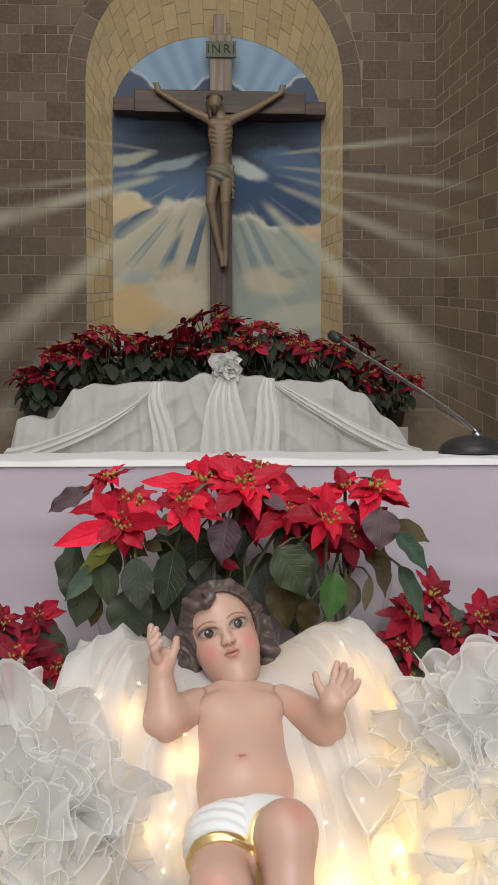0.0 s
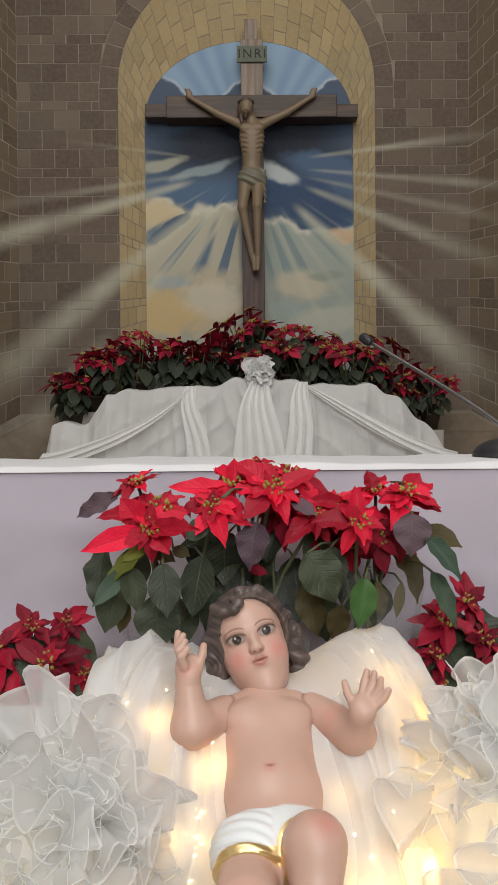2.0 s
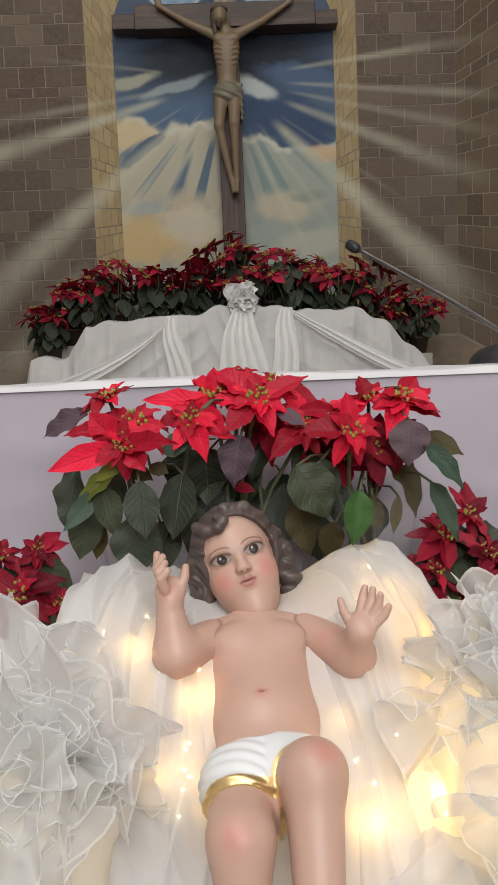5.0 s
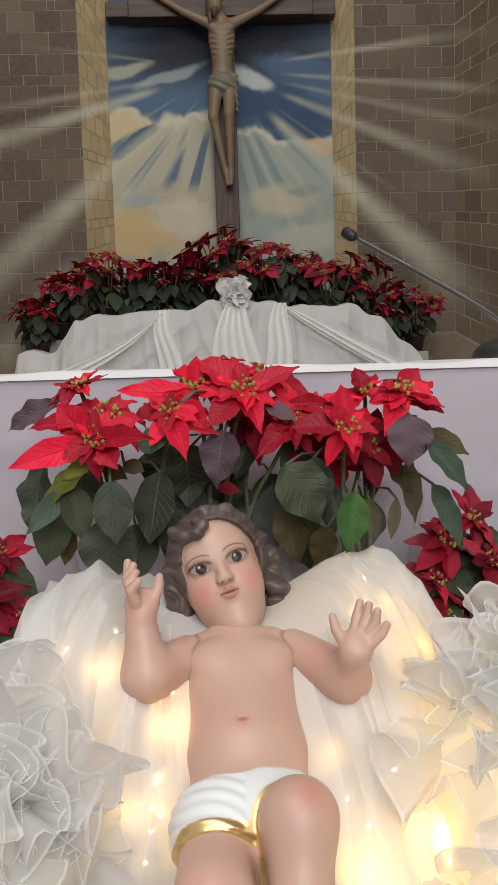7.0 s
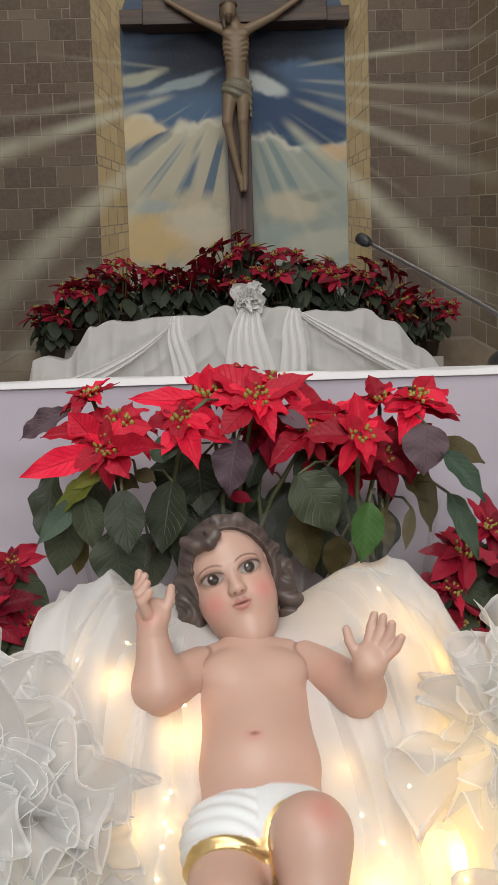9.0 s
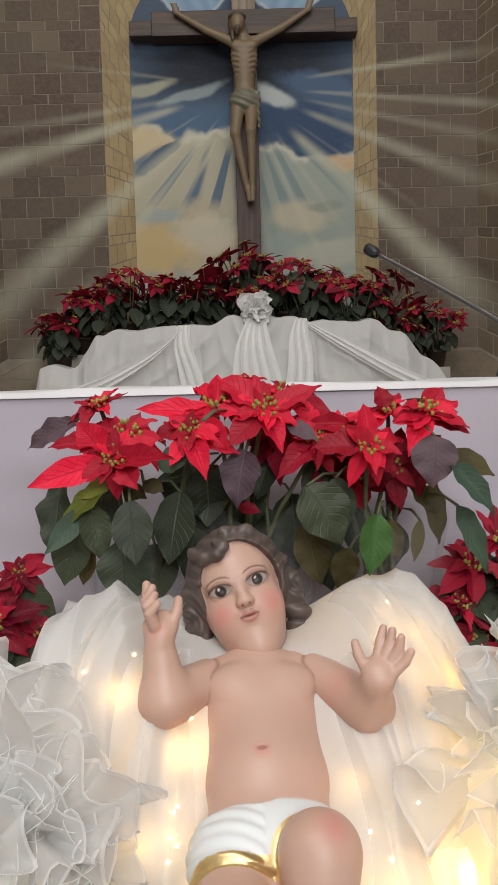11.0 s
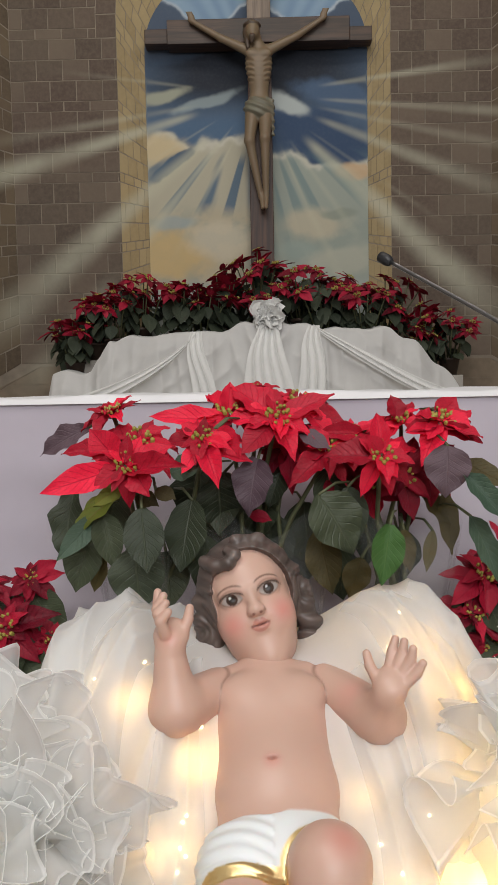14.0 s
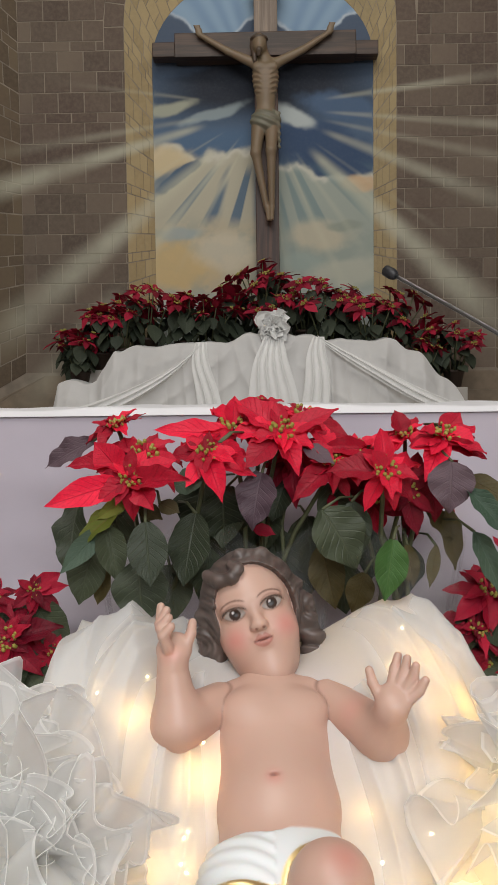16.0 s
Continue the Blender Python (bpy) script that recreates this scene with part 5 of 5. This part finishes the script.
LEAVES_RIGHT = [
    ("bract", (0.095, 1.43, 0.857), (0.08, 1.42, 0.88), 1.76),
    ("bract", (0.097, 1.43, 0.851), (0.109, 1.41, 0.837), 1.9),
    ("bract", (0.127, 1.51, 0.894), (0.122, 1.51, 0.923), 1.69),
    ("bract", (0.169, 1.48, 0.894), (0.189, 1.48, 0.918), 2.2),
    ("bract", (0.172, 1.47, 0.894), (0.2, 1.45, 0.884), 1.81),
    ("bract", (0.167, 1.46, 0.885), (0.21, 1.44, 0.872), 0.74),
    ("bract", (0.157, 1.46, 0.885), (0.124, 1.44, 0.881), 0.99),
    ("bract", (0.083, 1.49, 0.876), (0.029, 1.48, 0.882), 1.0),
    ("green", (0.028, 1.44, 0.814), (0.07, 1.42, 0.752), 1.3),
    ("green", (0.062, 1.46, 0.819), (0.073, 1.45, 0.76), 1.12),
    ("bright", (0.101, 1.41, 0.785), (0.09, 1.39, 0.723), 0.97),
    ("purple", (0.17, 1.44, 0.865), (0.163, 1.42, 0.812), 1.5),
    ("olive", (0.193, 1.47, 0.845), (0.239, 1.45, 0.819), 1.3),
    ("teal", (0.185, 1.43, 0.836), (0.227, 1.4, 0.786), 0.83),
    ("teal", (0.2, 1.46, 0.784), (0.227, 1.42, 0.717), 0.6),
    ("olive", (0.18, 1.5, 0.806), (0.187, 1.49, 0.733), 0.9),
    ("olive", (0.156, 1.5, 0.8), (0.191, 1.49, 0.771), 1.56),
    ("olive", (0.13, 1.49, 0.764), (0.136, 1.48, 0.713), 0.94),
    ("olive", (0.166, 1.5, 0.761), (0.156, 1.49, 0.713), 0.81),
    ("olive", (0.03, 1.48, 0.766), (0.043, 1.46, 0.694), 1.43),
    ("olive", (0.078, 1.47, 0.736), (0.063, 1.46, 0.69), 1.48),
    ("green", (0.058, 1.5, 0.761), (0.04, 1.5, 0.693), 1.07),
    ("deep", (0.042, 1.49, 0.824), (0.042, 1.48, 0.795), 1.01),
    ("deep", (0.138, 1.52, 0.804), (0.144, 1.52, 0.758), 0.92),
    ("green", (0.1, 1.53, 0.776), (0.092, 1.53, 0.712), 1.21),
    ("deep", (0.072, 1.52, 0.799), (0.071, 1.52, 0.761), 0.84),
    ("green", (0.132, 1.55, 0.757), (0.138, 1.55, 0.677), 1.13),
    ("green", (0.06, 1.56, 0.729), (0.066, 1.56, 0.662), 1.54),
]


def tall_plant(name_label, root, heads, leaves, seed):
    """A tall potted poinsettia: pot, stems up to its heads, single leaves."""
    rng = random.Random(seed)
    root = Vector(root)
    thing = empty("potted_poinsettia", root, name_label, "potted plant", "tall poinsettias before the altar")
    pot(thing, 0.062, 0.12, POT)
    mouth = root + Vector((0, 0, 0.11))
    def cone(u, v):
        r = 0.050 + 0.022 * v + 0.004 * np.sin(u * 7 + seed) + 0.003 * np.sin(u * 17 + 6 * v)
        return r * np.cos(u), 0.75 * r * np.sin(u), 0.10 + (0.15 + 0.015 * np.sin(u * 4 + seed)) * v
    child("sleeve", sheet("sleeve", np.linspace(0, 6.2832, 60), np.linspace(0, 1, 14), cone, SLEEVE), thing, label="clear crumpled plastic sleeve")
    for n, (x, y, z, r, normal, key) in enumerate(heads):
        top = Vector((x, y, z))
        way = Vector(normal).normalized()
        start = mouth + Vector((rng.uniform(-0.04, 0.04), rng.uniform(-0.03, 0.03), 0))
        bend = start.lerp(top, 0.6) + Vector((rng.uniform(-0.015, 0.015), 0.015, 0.01))
        stem(thing, [start, start.lerp(bend, 0.55), bend, top - way * 0.012, top], 0.0030)
        flower_head(thing, top, normal, r, seed + n, key, 7, 6)
    for n, (key, base, tip, wide) in enumerate(leaves):
        face = Vector((rng.uniform(-0.35, 0.35), -1.0, rng.uniform(0.25, 0.8)))
        set_leaf(key, base, tip, thing, face, wide, n)
        inner = Vector((mouth.x + 0.6 * (base[0] - mouth.x), base[1] + 0.03, base[2] + 0.01))
        stem(thing, [base, Vector(base).lerp(inner, 0.5) + Vector((0, 0, 0.006)), inner], 0.0016)
    return thing


for x in (-0.17, -0.02, 0.13):
    tagged(part("riser", box(x - 0.065, 1.45, 0.38, x + 0.065, 1.59, 0.525), PLASTER), "small block raising a flower pot", "riser", "risers before the altar")
tall_plant("tall poinsettia with large bright red bracts and drooping dark leaves", (-0.17, 1.52, 0.525), HEADS_LEFT, LEAVES_LEFT, 100)
tall_plant("tall poinsettia with red heads on bare leaning stems", (-0.02, 1.52, 0.525), HEADS_MID, LEAVES_MID, 200)
tall_plant("tall poinsettia with red heads and yellowing, drooping leaves", (0.13, 1.52, 0.525), HEADS_RIGHT, LEAVES_RIGHT, 300)


def low_plant(label, root, heads, seed, key):
    rng = random.Random(seed)
    root = Vector(root)
    thing = empty("potted_poinsettia", root, label, "potted plant", "low poinsettias beside the cloth")
    pot(thing, 0.06, 0.11, POT)
    for n, (x, y, z, r) in enumerate(heads):
        top = Vector((x, y, z))
        stem(thing, [root + Vector((0, 0, 0.1)), (root + Vector((0, 0, 0.15))).lerp(top, 0.6), top], 0.004)
        flower_head(thing, top, (rng.uniform(-0.5, 0.5), -0.8, rng.uniform(0.4, 1.2)), r * 0.86, seed + n, key, 8, 6)
        for k in range(3):
            t = rng.uniform(3.4, 6.0)
            tip = top + Vector((0.075 * math.cos(t), 0.05 * math.sin(t), -0.06))
            set_leaf("green", top + Vector((0, 0.01, -0.02)), tip, thing, (0, -0.7, 0.7), 1.0, k)
    return thing


tagged(part("riser", box(-0.44, 1.40, 0.38, -0.28, 1.56, 0.44), PLASTER), "small block raising a flower pot", "riser", "risers before the altar")
tagged(part("riser", box(0.22, 1.46, 0.38, 0.38, 1.61, 0.46), PLASTER), "small block raising a flower pot", "riser", "risers before the altar")
near_side = low_plant("low poinsettia with loose crimson bracts beside the cloth", (-0.36, 1.48, 0.44), [(-0.315, 1.42, 0.675, 0.06), (-0.385, 1.42, 0.69, 0.06), (-0.35, 1.38, 0.63, 0.065), (-0.30, 1.46, 0.72, 0.04), (-0.40, 1.36, 0.60, 0.06), (-0.30, 1.40, 0.60, 0.05), (-0.345, 1.45, 0.715, 0.045), (-0.27, 1.43, 0.655, 0.045)], 400, "deep")
low_plant("low poinsettia with crowded deep red bracts beside the cloth", (0.30, 1.53, 0.46), [(0.225, 1.50, 0.705, 0.06), (0.30, 1.47, 0.66, 0.06), (0.255, 1.45, 0.62, 0.055), (0.33, 1.5, 0.70, 0.055), (0.275, 1.48, 0.685, 0.05), (0.31, 1.44, 0.60, 0.05), (0.205, 1.48, 0.665, 0.05), (0.26, 1.51, 0.73, 0.05), (0.35, 1.46, 0.65, 0.05), (0.225, 1.47, 0.625, 0.05), (0.285, 1.46, 0.63, 0.05)], 500, "deep")
set_leaf("bright", (-0.345, 1.20, 0.645), (-0.268, 1.085, 0.590), near_side, (0.1, -1, 0.3), 1.0, 0)
stem(near_side, [(-0.36, 1.47, 0.55), (-0.37, 1.33, 0.63), (-0.345, 1.20, 0.645)], 0.002)

# ---- the mural's sky panel and its painted bricks ----


def sky_panel():
    step = 0.006
    us = np.arange(SKY_X - SKY_HALF, SKY_X + SKY_HALF + step / 2, step)
    vs = np.linspace(0, 1, 330)
    def f(u, v):
        side = np.clip(1 - ((u - SKY_X) / SKY_HALF) ** 2, 0, 1)
        high = SKY_Z + SKY_RISE * np.sqrt(side)
        return u, WALL_Y - 0.004 + 0 * u, 1.1 + (high - 1.1) * v
    me = sheet("sky_panel", us, vs, f, SKY_MAT)
    n = len(me.vertices)
    co = np.zeros(n * 3)
    me.vertices.foreach_get("co", co)
    x, _, z = co.reshape(-1, 3).T
    x, z = x - RAY_X, z - RAY_Z
    warp = (fbm(x * 5 + 9, z * 5 + 9, 11) - 0.5) * 0.16
    big, fine = fbm(x * 4.5 + 20, z * 6 + 20, 21, 5), fbm(x * 14 + 40, z * 18 + 40, 31, 4)
    r, a = np.hypot(x, z), np.degrees(np.arctan2(z, x))
    navy, mid, pale, cream, gold = (0.030, 0.055, 0.105), (0.11, 0.18, 0.29), (0.27, 0.39, 0.52), (0.66, 0.58, 0.42), (0.62, 0.45, 0.22)
    c = np.tile(mid, (n, 1)).astype(float)
    lay = lambda c, mask, colour: c * (1 - np.clip(mask, 0, 1)[:, None]) + np.array(colour) * np.clip(mask, 0, 1)[:, None]
    streak = np.sin(np.radians(a) * 26 + 2.5 * np.sin(a / 9.0)) * 0.5 + 0.5
    # pale dome with radiating strokes over a dark ragged bank of cloud
    dome = smooth_step(0.32, 0.42, z + warp)
    c = lay(c, dome, pale)
    c = lay(c, dome * streak * 0.6, (0.17, 0.27, 0.42))
    rim = 0.46 + 0.10 * np.cos(x * 11) * (0.4 + fine) + 0.5 * warp
    c = lay(c, np.exp(-(((z - rim) / 0.014) ** 2)) * 0.8, (0.55, 0.60, 0.64))
    c = lay(c, smooth_step(rim + 0.004, rim - 0.02, z) * (z > 0.2), (0.075, 0.105, 0.16))
    lump = 0.10 * (fbm(x * 9 + 50, z * 9 + 50, 41, 3) - 0.5) + 0.05 * (fine - 0.5)
    below = smooth_step(0.30, 0.20, z + warp)
    c = lay(c, below, (0.085, 0.135, 0.215))
    c = lay(c, below * np.exp(-((x / 0.66) ** 4 + ((z - 0.15) / 0.20) ** 4)) * 1.1, (0.018, 0.024, 0.038))
    def bank(c, left, right, knots, heights, tint, soft=0.025, edge=(0.66, 0.64, 0.55)):
        """A cloud bank under a lumpy line of heights, with a pale rim."""
        line = np.interp(x, knots, heights) + lump
        side = smooth_step(left - 0.03, left + 0.03, x) * smooth_step(right + 0.03, right - 0.03, x)
        c = lay(c, smooth_step(soft, -soft, z - line) * side, tint)
        return lay(c, np.exp(-(((z - line + 0.018) / 0.022) ** 2)) * side * 0.75, edge)
    blob = lambda cx, cz, wx, wz, tilt=0.0, soft=0.35: smooth_step(1 + soft, 1 - soft, np.sqrt(((x - cx + 0.5 * warp) / wx) ** 2 + ((z - cz - tilt * (x - cx) + 0.4 * warp) / wz) ** 2) + (big - 0.5) * 0.7 + (fine - 0.5) * 0.35)
    # the deep blue of the gaps between the clouds
    c = lay(c, smooth_step(-0.08, -0.18, z) * (x < 0), (0.085, 0.15, 0.25))
    c = lay(c, blob(0.36, -0.26, 0.32, 0.17, -0.30), (0.040, 0.075, 0.150))
    c = lay(c, blob(0.46, 0.0, 0.24, 0.07, -0.20), (0.075, 0.125, 0.215))
    c = lay(c, blob(-0.56, 0.015, 0.13, 0.035, 0.10) * 0.85, (0.42, 0.43, 0.33))
    c = lay(c, blob(-0.33, -0.035, 0.20, 0.030, 0.30) * 0.7, (0.36, 0.43, 0.44))
    c = lay(c, blob(0.18, -0.05, 0.12, 0.055, -0.35) * 0.95, (0.50, 0.55, 0.54))
    # the large bright banks
    c = bank(c, -0.70, -0.06, [-0.66, -0.55, -0.42, -0.28, -0.18, -0.08], [-0.20, -0.22, -0.28, -0.26, -0.22, -0.24], (0.50, 0.47, 0.36))
    c = lay(c, blob(-0.58, -0.30, 0.16, 0.09) * 0.8, (0.66, 0.53, 0.31))
    c = lay(c, blob(-0.51, -0.385, 0.13, 0.045, 0.62, 0.2), (0.060, 0.105, 0.175))
    c = bank(c, 0.05, 0.70, [0.06, 0.14, 0.26, 0.38, 0.50, 0.66], [-0.31, -0.32, -0.37, -0.41, -0.43, -0.40], (0.36, 0.40, 0.35))
    c = lay(c, blob(0.57, -0.45, 0.11, 0.045) * 0.85, (0.62, 0.42, 0.24))
    # blue and pale strokes fan out between the beams
    fan = value_noise(a / 4.2 + 300, r * 1.1 + 7, 51)
    spread = smooth_step(0.26, 0.38, r) * smooth_step(1.0, 0.72, r) * smooth_step(-0.30, -0.42, z)
    c = lay(c, spread * smooth_step(0.40, 0.56, fan) * (x < 0.02) * 0.88, (0.075, 0.145, 0.23))
    c = lay(c, spread * smooth_step(0.42, 0.62, fan) * (x > 0.02) * 0.62, (0.15, 0.24, 0.26))
    # warm haze of cloud at the foot
    c = lay(c, smooth_step(-0.62, -0.74, z + lump) * smooth_step(0.02, -0.10, x), (0.52, 0.46, 0.33))
    c = lay(c, smooth_step(0.48, 0.62, 0.5 * big + 0.5 * fine) * smooth_step(-0.60, -0.75, z) * 0.5, (0.30, 0.35, 0.31))
    c = lay(c, blob(-0.54, -0.93, 0.22, 0.17) * 0.85, (0.64, 0.47, 0.22))
    c = lay(c, blob(-0.25, -0.84, 0.20, 0.10) * 0.7, (0.66, 0.60, 0.46))
    c = lay(c, blob(-0.50, -0.73, 0.13, 0.045, 0.1) * 0.7, (0.34, 0.42, 0.44))
    c = lay(c, blob(0.34, -0.76, 0.20, 0.10) * 0.8, (0.58, 0.52, 0.38))
    c = lay(c, blob(0.48, -0.70, 0.10, 0.035) * 0.7, (0.27, 0.31, 0.26))
    c = lay(c, blob(0.22, -0.92, 0.16, 0.06) * 0.6, (0.34, 0.42, 0.38))
    c = lay(c, blob(0.50, -0.98, 0.22, 0.08) * 0.7, (0.52, 0.52, 0.42))
    c = lay(c, smooth_step(-1.05, -1.2, z), (0.42, 0.47, 0.45))
    # beams of light, wider and paler with distance
    for angle, slope, start, end, strength in BEAMS + [(-130.0, 0.030, 0.20, 1.3, 0.50), (-119.0, 0.024, 0.25, 1.2, 0.40), (-150.0, 0.02, 0.25, 1.0, 0.3), (-82.0, 0.04, 0.3, 1.3, 0.3), (-66.0, 0.03, 0.3, 1.4, 0.35), (-55.0, 0.03, 0.3, 1.3, 0.3)]:
        off = np.abs((a - angle + 180) % 360 - 180)
        start = max(min(start, 0.34), 0.20)
        beam = smooth_step(1, 0, np.tan(np.radians(np.minimum(off, 80))) / (slope * 1.35)) * smooth_step(start, start + 0.15, r) * smooth_step(end, end - 0.6, r)
        c = lay(c, beam * strength * (0.45 + 0.5 * big), (0.62, 0.61, 0.46))
    paint = me.color_attributes.new("paint", "FLOAT_COLOR", "POINT")
    paint.data.foreach_set("color", np.c_[c, np.ones(n)].astype(np.float32).ravel())
    tagged(child("sky_panel", me, mural), "painted blue sky with cream clouds and light beams")


SKY_MAT = sky_paint()
sky_panel()


def slab(corners, depth=0.0025, gap=0.0042):
    """A thin raised quad on the wall, from four (x, z) corners, inset by the joint."""
    c = Vector((sum(p[0] for p in corners) / 4, 0, sum(p[1] for p in corners) / 4))
    ring = []
    for p in corners:
        v = Vector((p[0], 0, p[1]))
        ring.append(v + (c - v).normalized() * gap * 1.3)
    front = [(v.x - c.x, -depth, v.z - c.z) for v in ring]
    back = [(v.x - c.x + (0.001 if v.x > c.x else -0.001), 0.0006, v.z - c.z) for v in ring]
    return c, front + back


def place_slab(name, corners, material, parent, depth=0.0025, gap=0.0042):
    c, verts = slab(corners, depth, gap)
    if (Vector(verts[0]) - Vector(verts[2])).length < 0.02:
        return
    key = (material.name, tuple(round(v, 4) for p in verts for v in p))
    me = SLABS.get(key)
    if me is None:
        faces = [(0, 1, 2, 3)] + [(k, k + 4, (k + 1) % 4 + 4, (k + 1) % 4) for k in range(4)]
        me = SLABS[key] = mesh_of(name, verts, faces, material)
    child(name, me, parent, Matrix.Translation((c.x, WALL_Y, c.z)))


SLABS = {}


def courses(low, high):
    """Heights of the painted courses: three full ones, then a thin one."""
    z, k, rows = 3.500, 0, []
    while z > low:
        h = 0.057 if k % 4 == 0 else 0.121
        if z - h < high:
            rows.append((z - h, z, k))
        z, k = z - h, k + 1
    z, k = 3.500, -1
    while z < high:
        h = 0.057 if k % 4 == 0 else 0.121
        rows.append((z, z + h, k))
        z, k = z + h, k - 1
    return rows


def ring_edge(z, side, middle):
    """How far the field of bricks reaches towards the niche at a height."""
    if middle < 3.023:
        return NICHE_X + side * NICHE_R
    dz = max(z - NICHE_Z, 0)
    return NICHE_X + side * math.sqrt(max(RING_R**2 - dz**2, 0.0004))


for z0, z1, k in courses(1.19, 4.1):
    for side, corner in ((-1, CORNER_L), (1, CORNER_R)):
        x, width = corner + side * 0.002, 0.158
        if k % 2:
            x -= side * width / 2
            place_slab("brick", [(corner, z0), (x, z0), (x, z1), (corner, z1)], BRICK, mural)
        for _ in range(14):
            x2 = x - side * width
            stop0, stop1 = ring_edge(z0, side, (z0 + z1) / 2), ring_edge(z1, side, (z0 + z1) / 2)
            a, b = (x2, x2) if abs(x2 - NICHE_X) > max(abs(stop0 - NICHE_X), abs(stop1 - NICHE_X)) else (
                stop0 if abs(x2 - NICHE_X) < abs(stop0 - NICHE_X) else x2, stop1 if abs(x2 - NICHE_X) < abs(stop1 - NICHE_X) else x2)
            if abs(x - NICHE_X) > max(abs(stop0 - NICHE_X), abs(stop1 - NICHE_X)) + 0.01:
                place_slab("brick", [(x, z0), (a, z0), (b, z1), (x, z1)], BRICK, mural)
            x = x2
        # painted side wall: courses run to the mural's vanishing point
        xs = [corner]
        for j in range(9):
            xs.append(xs[-1] + side * (0.055 if j == 0 and k % 2 else 0.095) * (1 + 0.12 * j))
        lean = lambda xx, zz: VAN_Z + (zz - VAN_Z) * (xx - VAN_X) / (corner - VAN_X)
        for xa, xb in zip(xs, xs[1:]):
            if abs(xb) < 2.3:
                place_slab("brick", [(xa, lean(xa, z0)), (xb, lean(xb, z0)), (xb, lean(xb, z1)), (xa, lean(xa, z1))], SIDE_BRICK, mural)

# voussoirs of the painted arch
angles = np.linspace(0, 180, 21)
for a0, a1 in zip(angles, angles[1:]):
    p = [(NICHE_X + r * math.cos(radians(a)), NICHE_Z + r * math.sin(radians(a))) for r, a in ((NICHE_R, a0), (RING_R, a0), (RING_R, a1), (NICHE_R, a1))]
    place_slab("arch_stone", p, BRICK, mural)
for side in (-1, 1):
    a, b = NICHE_X + side * NICHE_R, NICHE_X + side * RING_R
    place_slab("arch_stone", [(a, 3.023), (b, 3.023), (b, NICHE_Z), (a, NICHE_Z)], BRICK, mural)
    # the niche's painted side, three bricks deep
    inner = SKY_X + side * SKY_HALF
    for z0, z1, k in [(z0, min(z1, NICHE_Z), k) for z0, z1, k in courses(0.4, 3.15)]:
        cuts = [0, 0.30, 0.62, 0.86, 1] if k % 2 else [0, 0.16, 0.50, 0.76, 1]
        for t0, t1 in zip(cuts, cuts[1:]):
            xa, xb = a + (inner - a) * t0, a + (inner - a) * t1
            lean = lambda xx, zz: VAN_Z + (zz - VAN_Z) * (1 - 0.2 * (xx - a) / (inner - a))
            if lean(xa, z0) > 1.12:
                place_slab("reveal_brick", [(xa, lean(xa, z0)), (xb, lean(xb, z0)), (xb, lean(xb, z1)), (xa, lean(xa, z1))], REVEAL, mural, gap=0.0030)
# the niche's painted vault
turns = np.linspace(0, 180, 27)
def vault(a, t):
    c, s = math.cos(radians(a)), math.sin(radians(a))
    outer = Vector((NICHE_X + NICHE_R * c, NICHE_Z + NICHE_R * s))
    inner_z = VAN_Z + (NICHE_Z - VAN_Z) * 0.8
    inner = Vector((SKY_X + SKY_HALF * c, inner_z + (SKY_Z + SKY_RISE - inner_z) * s**0.9 if s > 0 else inner_z))
    return tuple(outer.lerp(inner, t))
for k, (a0, a1) in enumerate(zip(turns, turns[1:])):
    cuts = [0, 0.34, 0.68, 1] if k % 2 else [0, 0.17, 0.52, 0.84, 1]
    for t0, t1 in zip(cuts, cuts[1:]):
        place_slab("vault_brick", [vault(a0, t0), vault(a0, t1), vault(a1, t1), vault(a1, t0)], REVEAL, mural, gap=0.0030)
# painted floor strips either side
for side, corner in ((-1, CORNER_L), (1, CORNER_R)):
    for x0, x1 in ((0.0, 0.75), (0.75, 1.6)):
        for z0, z1 in ((FLOOR_Z - 0.14, FLOOR_Z), (FLOOR_Z - 0.36, FLOOR_Z - 0.14), (FLOOR_Z - 0.7, FLOOR_Z - 0.36)):
            s = 1 + 1.1 * (FLOOR_Z - z1)
            e = 1 + 1.1 * (FLOOR_Z - z0)
            xa, xb = (0.62 + x0), (0.62 + x1)
            line = lambda xx: VAN_Z + (FLOOR_Z - 0.03 - VAN_Z) * max((xx - VAN_X) / (corner - VAN_X), 1.0)
            low = lambda xx, zz: min(zz, line(xx))
            pts = [(side * xa * e, z0), (side * xb * e, z0), (side * xb * s, z1), (side * xa * s, z1)]
            place_slab("floor_tile", [(px, low(px, pz)) for px, pz in pts], FLOOR_PAINT, mural)
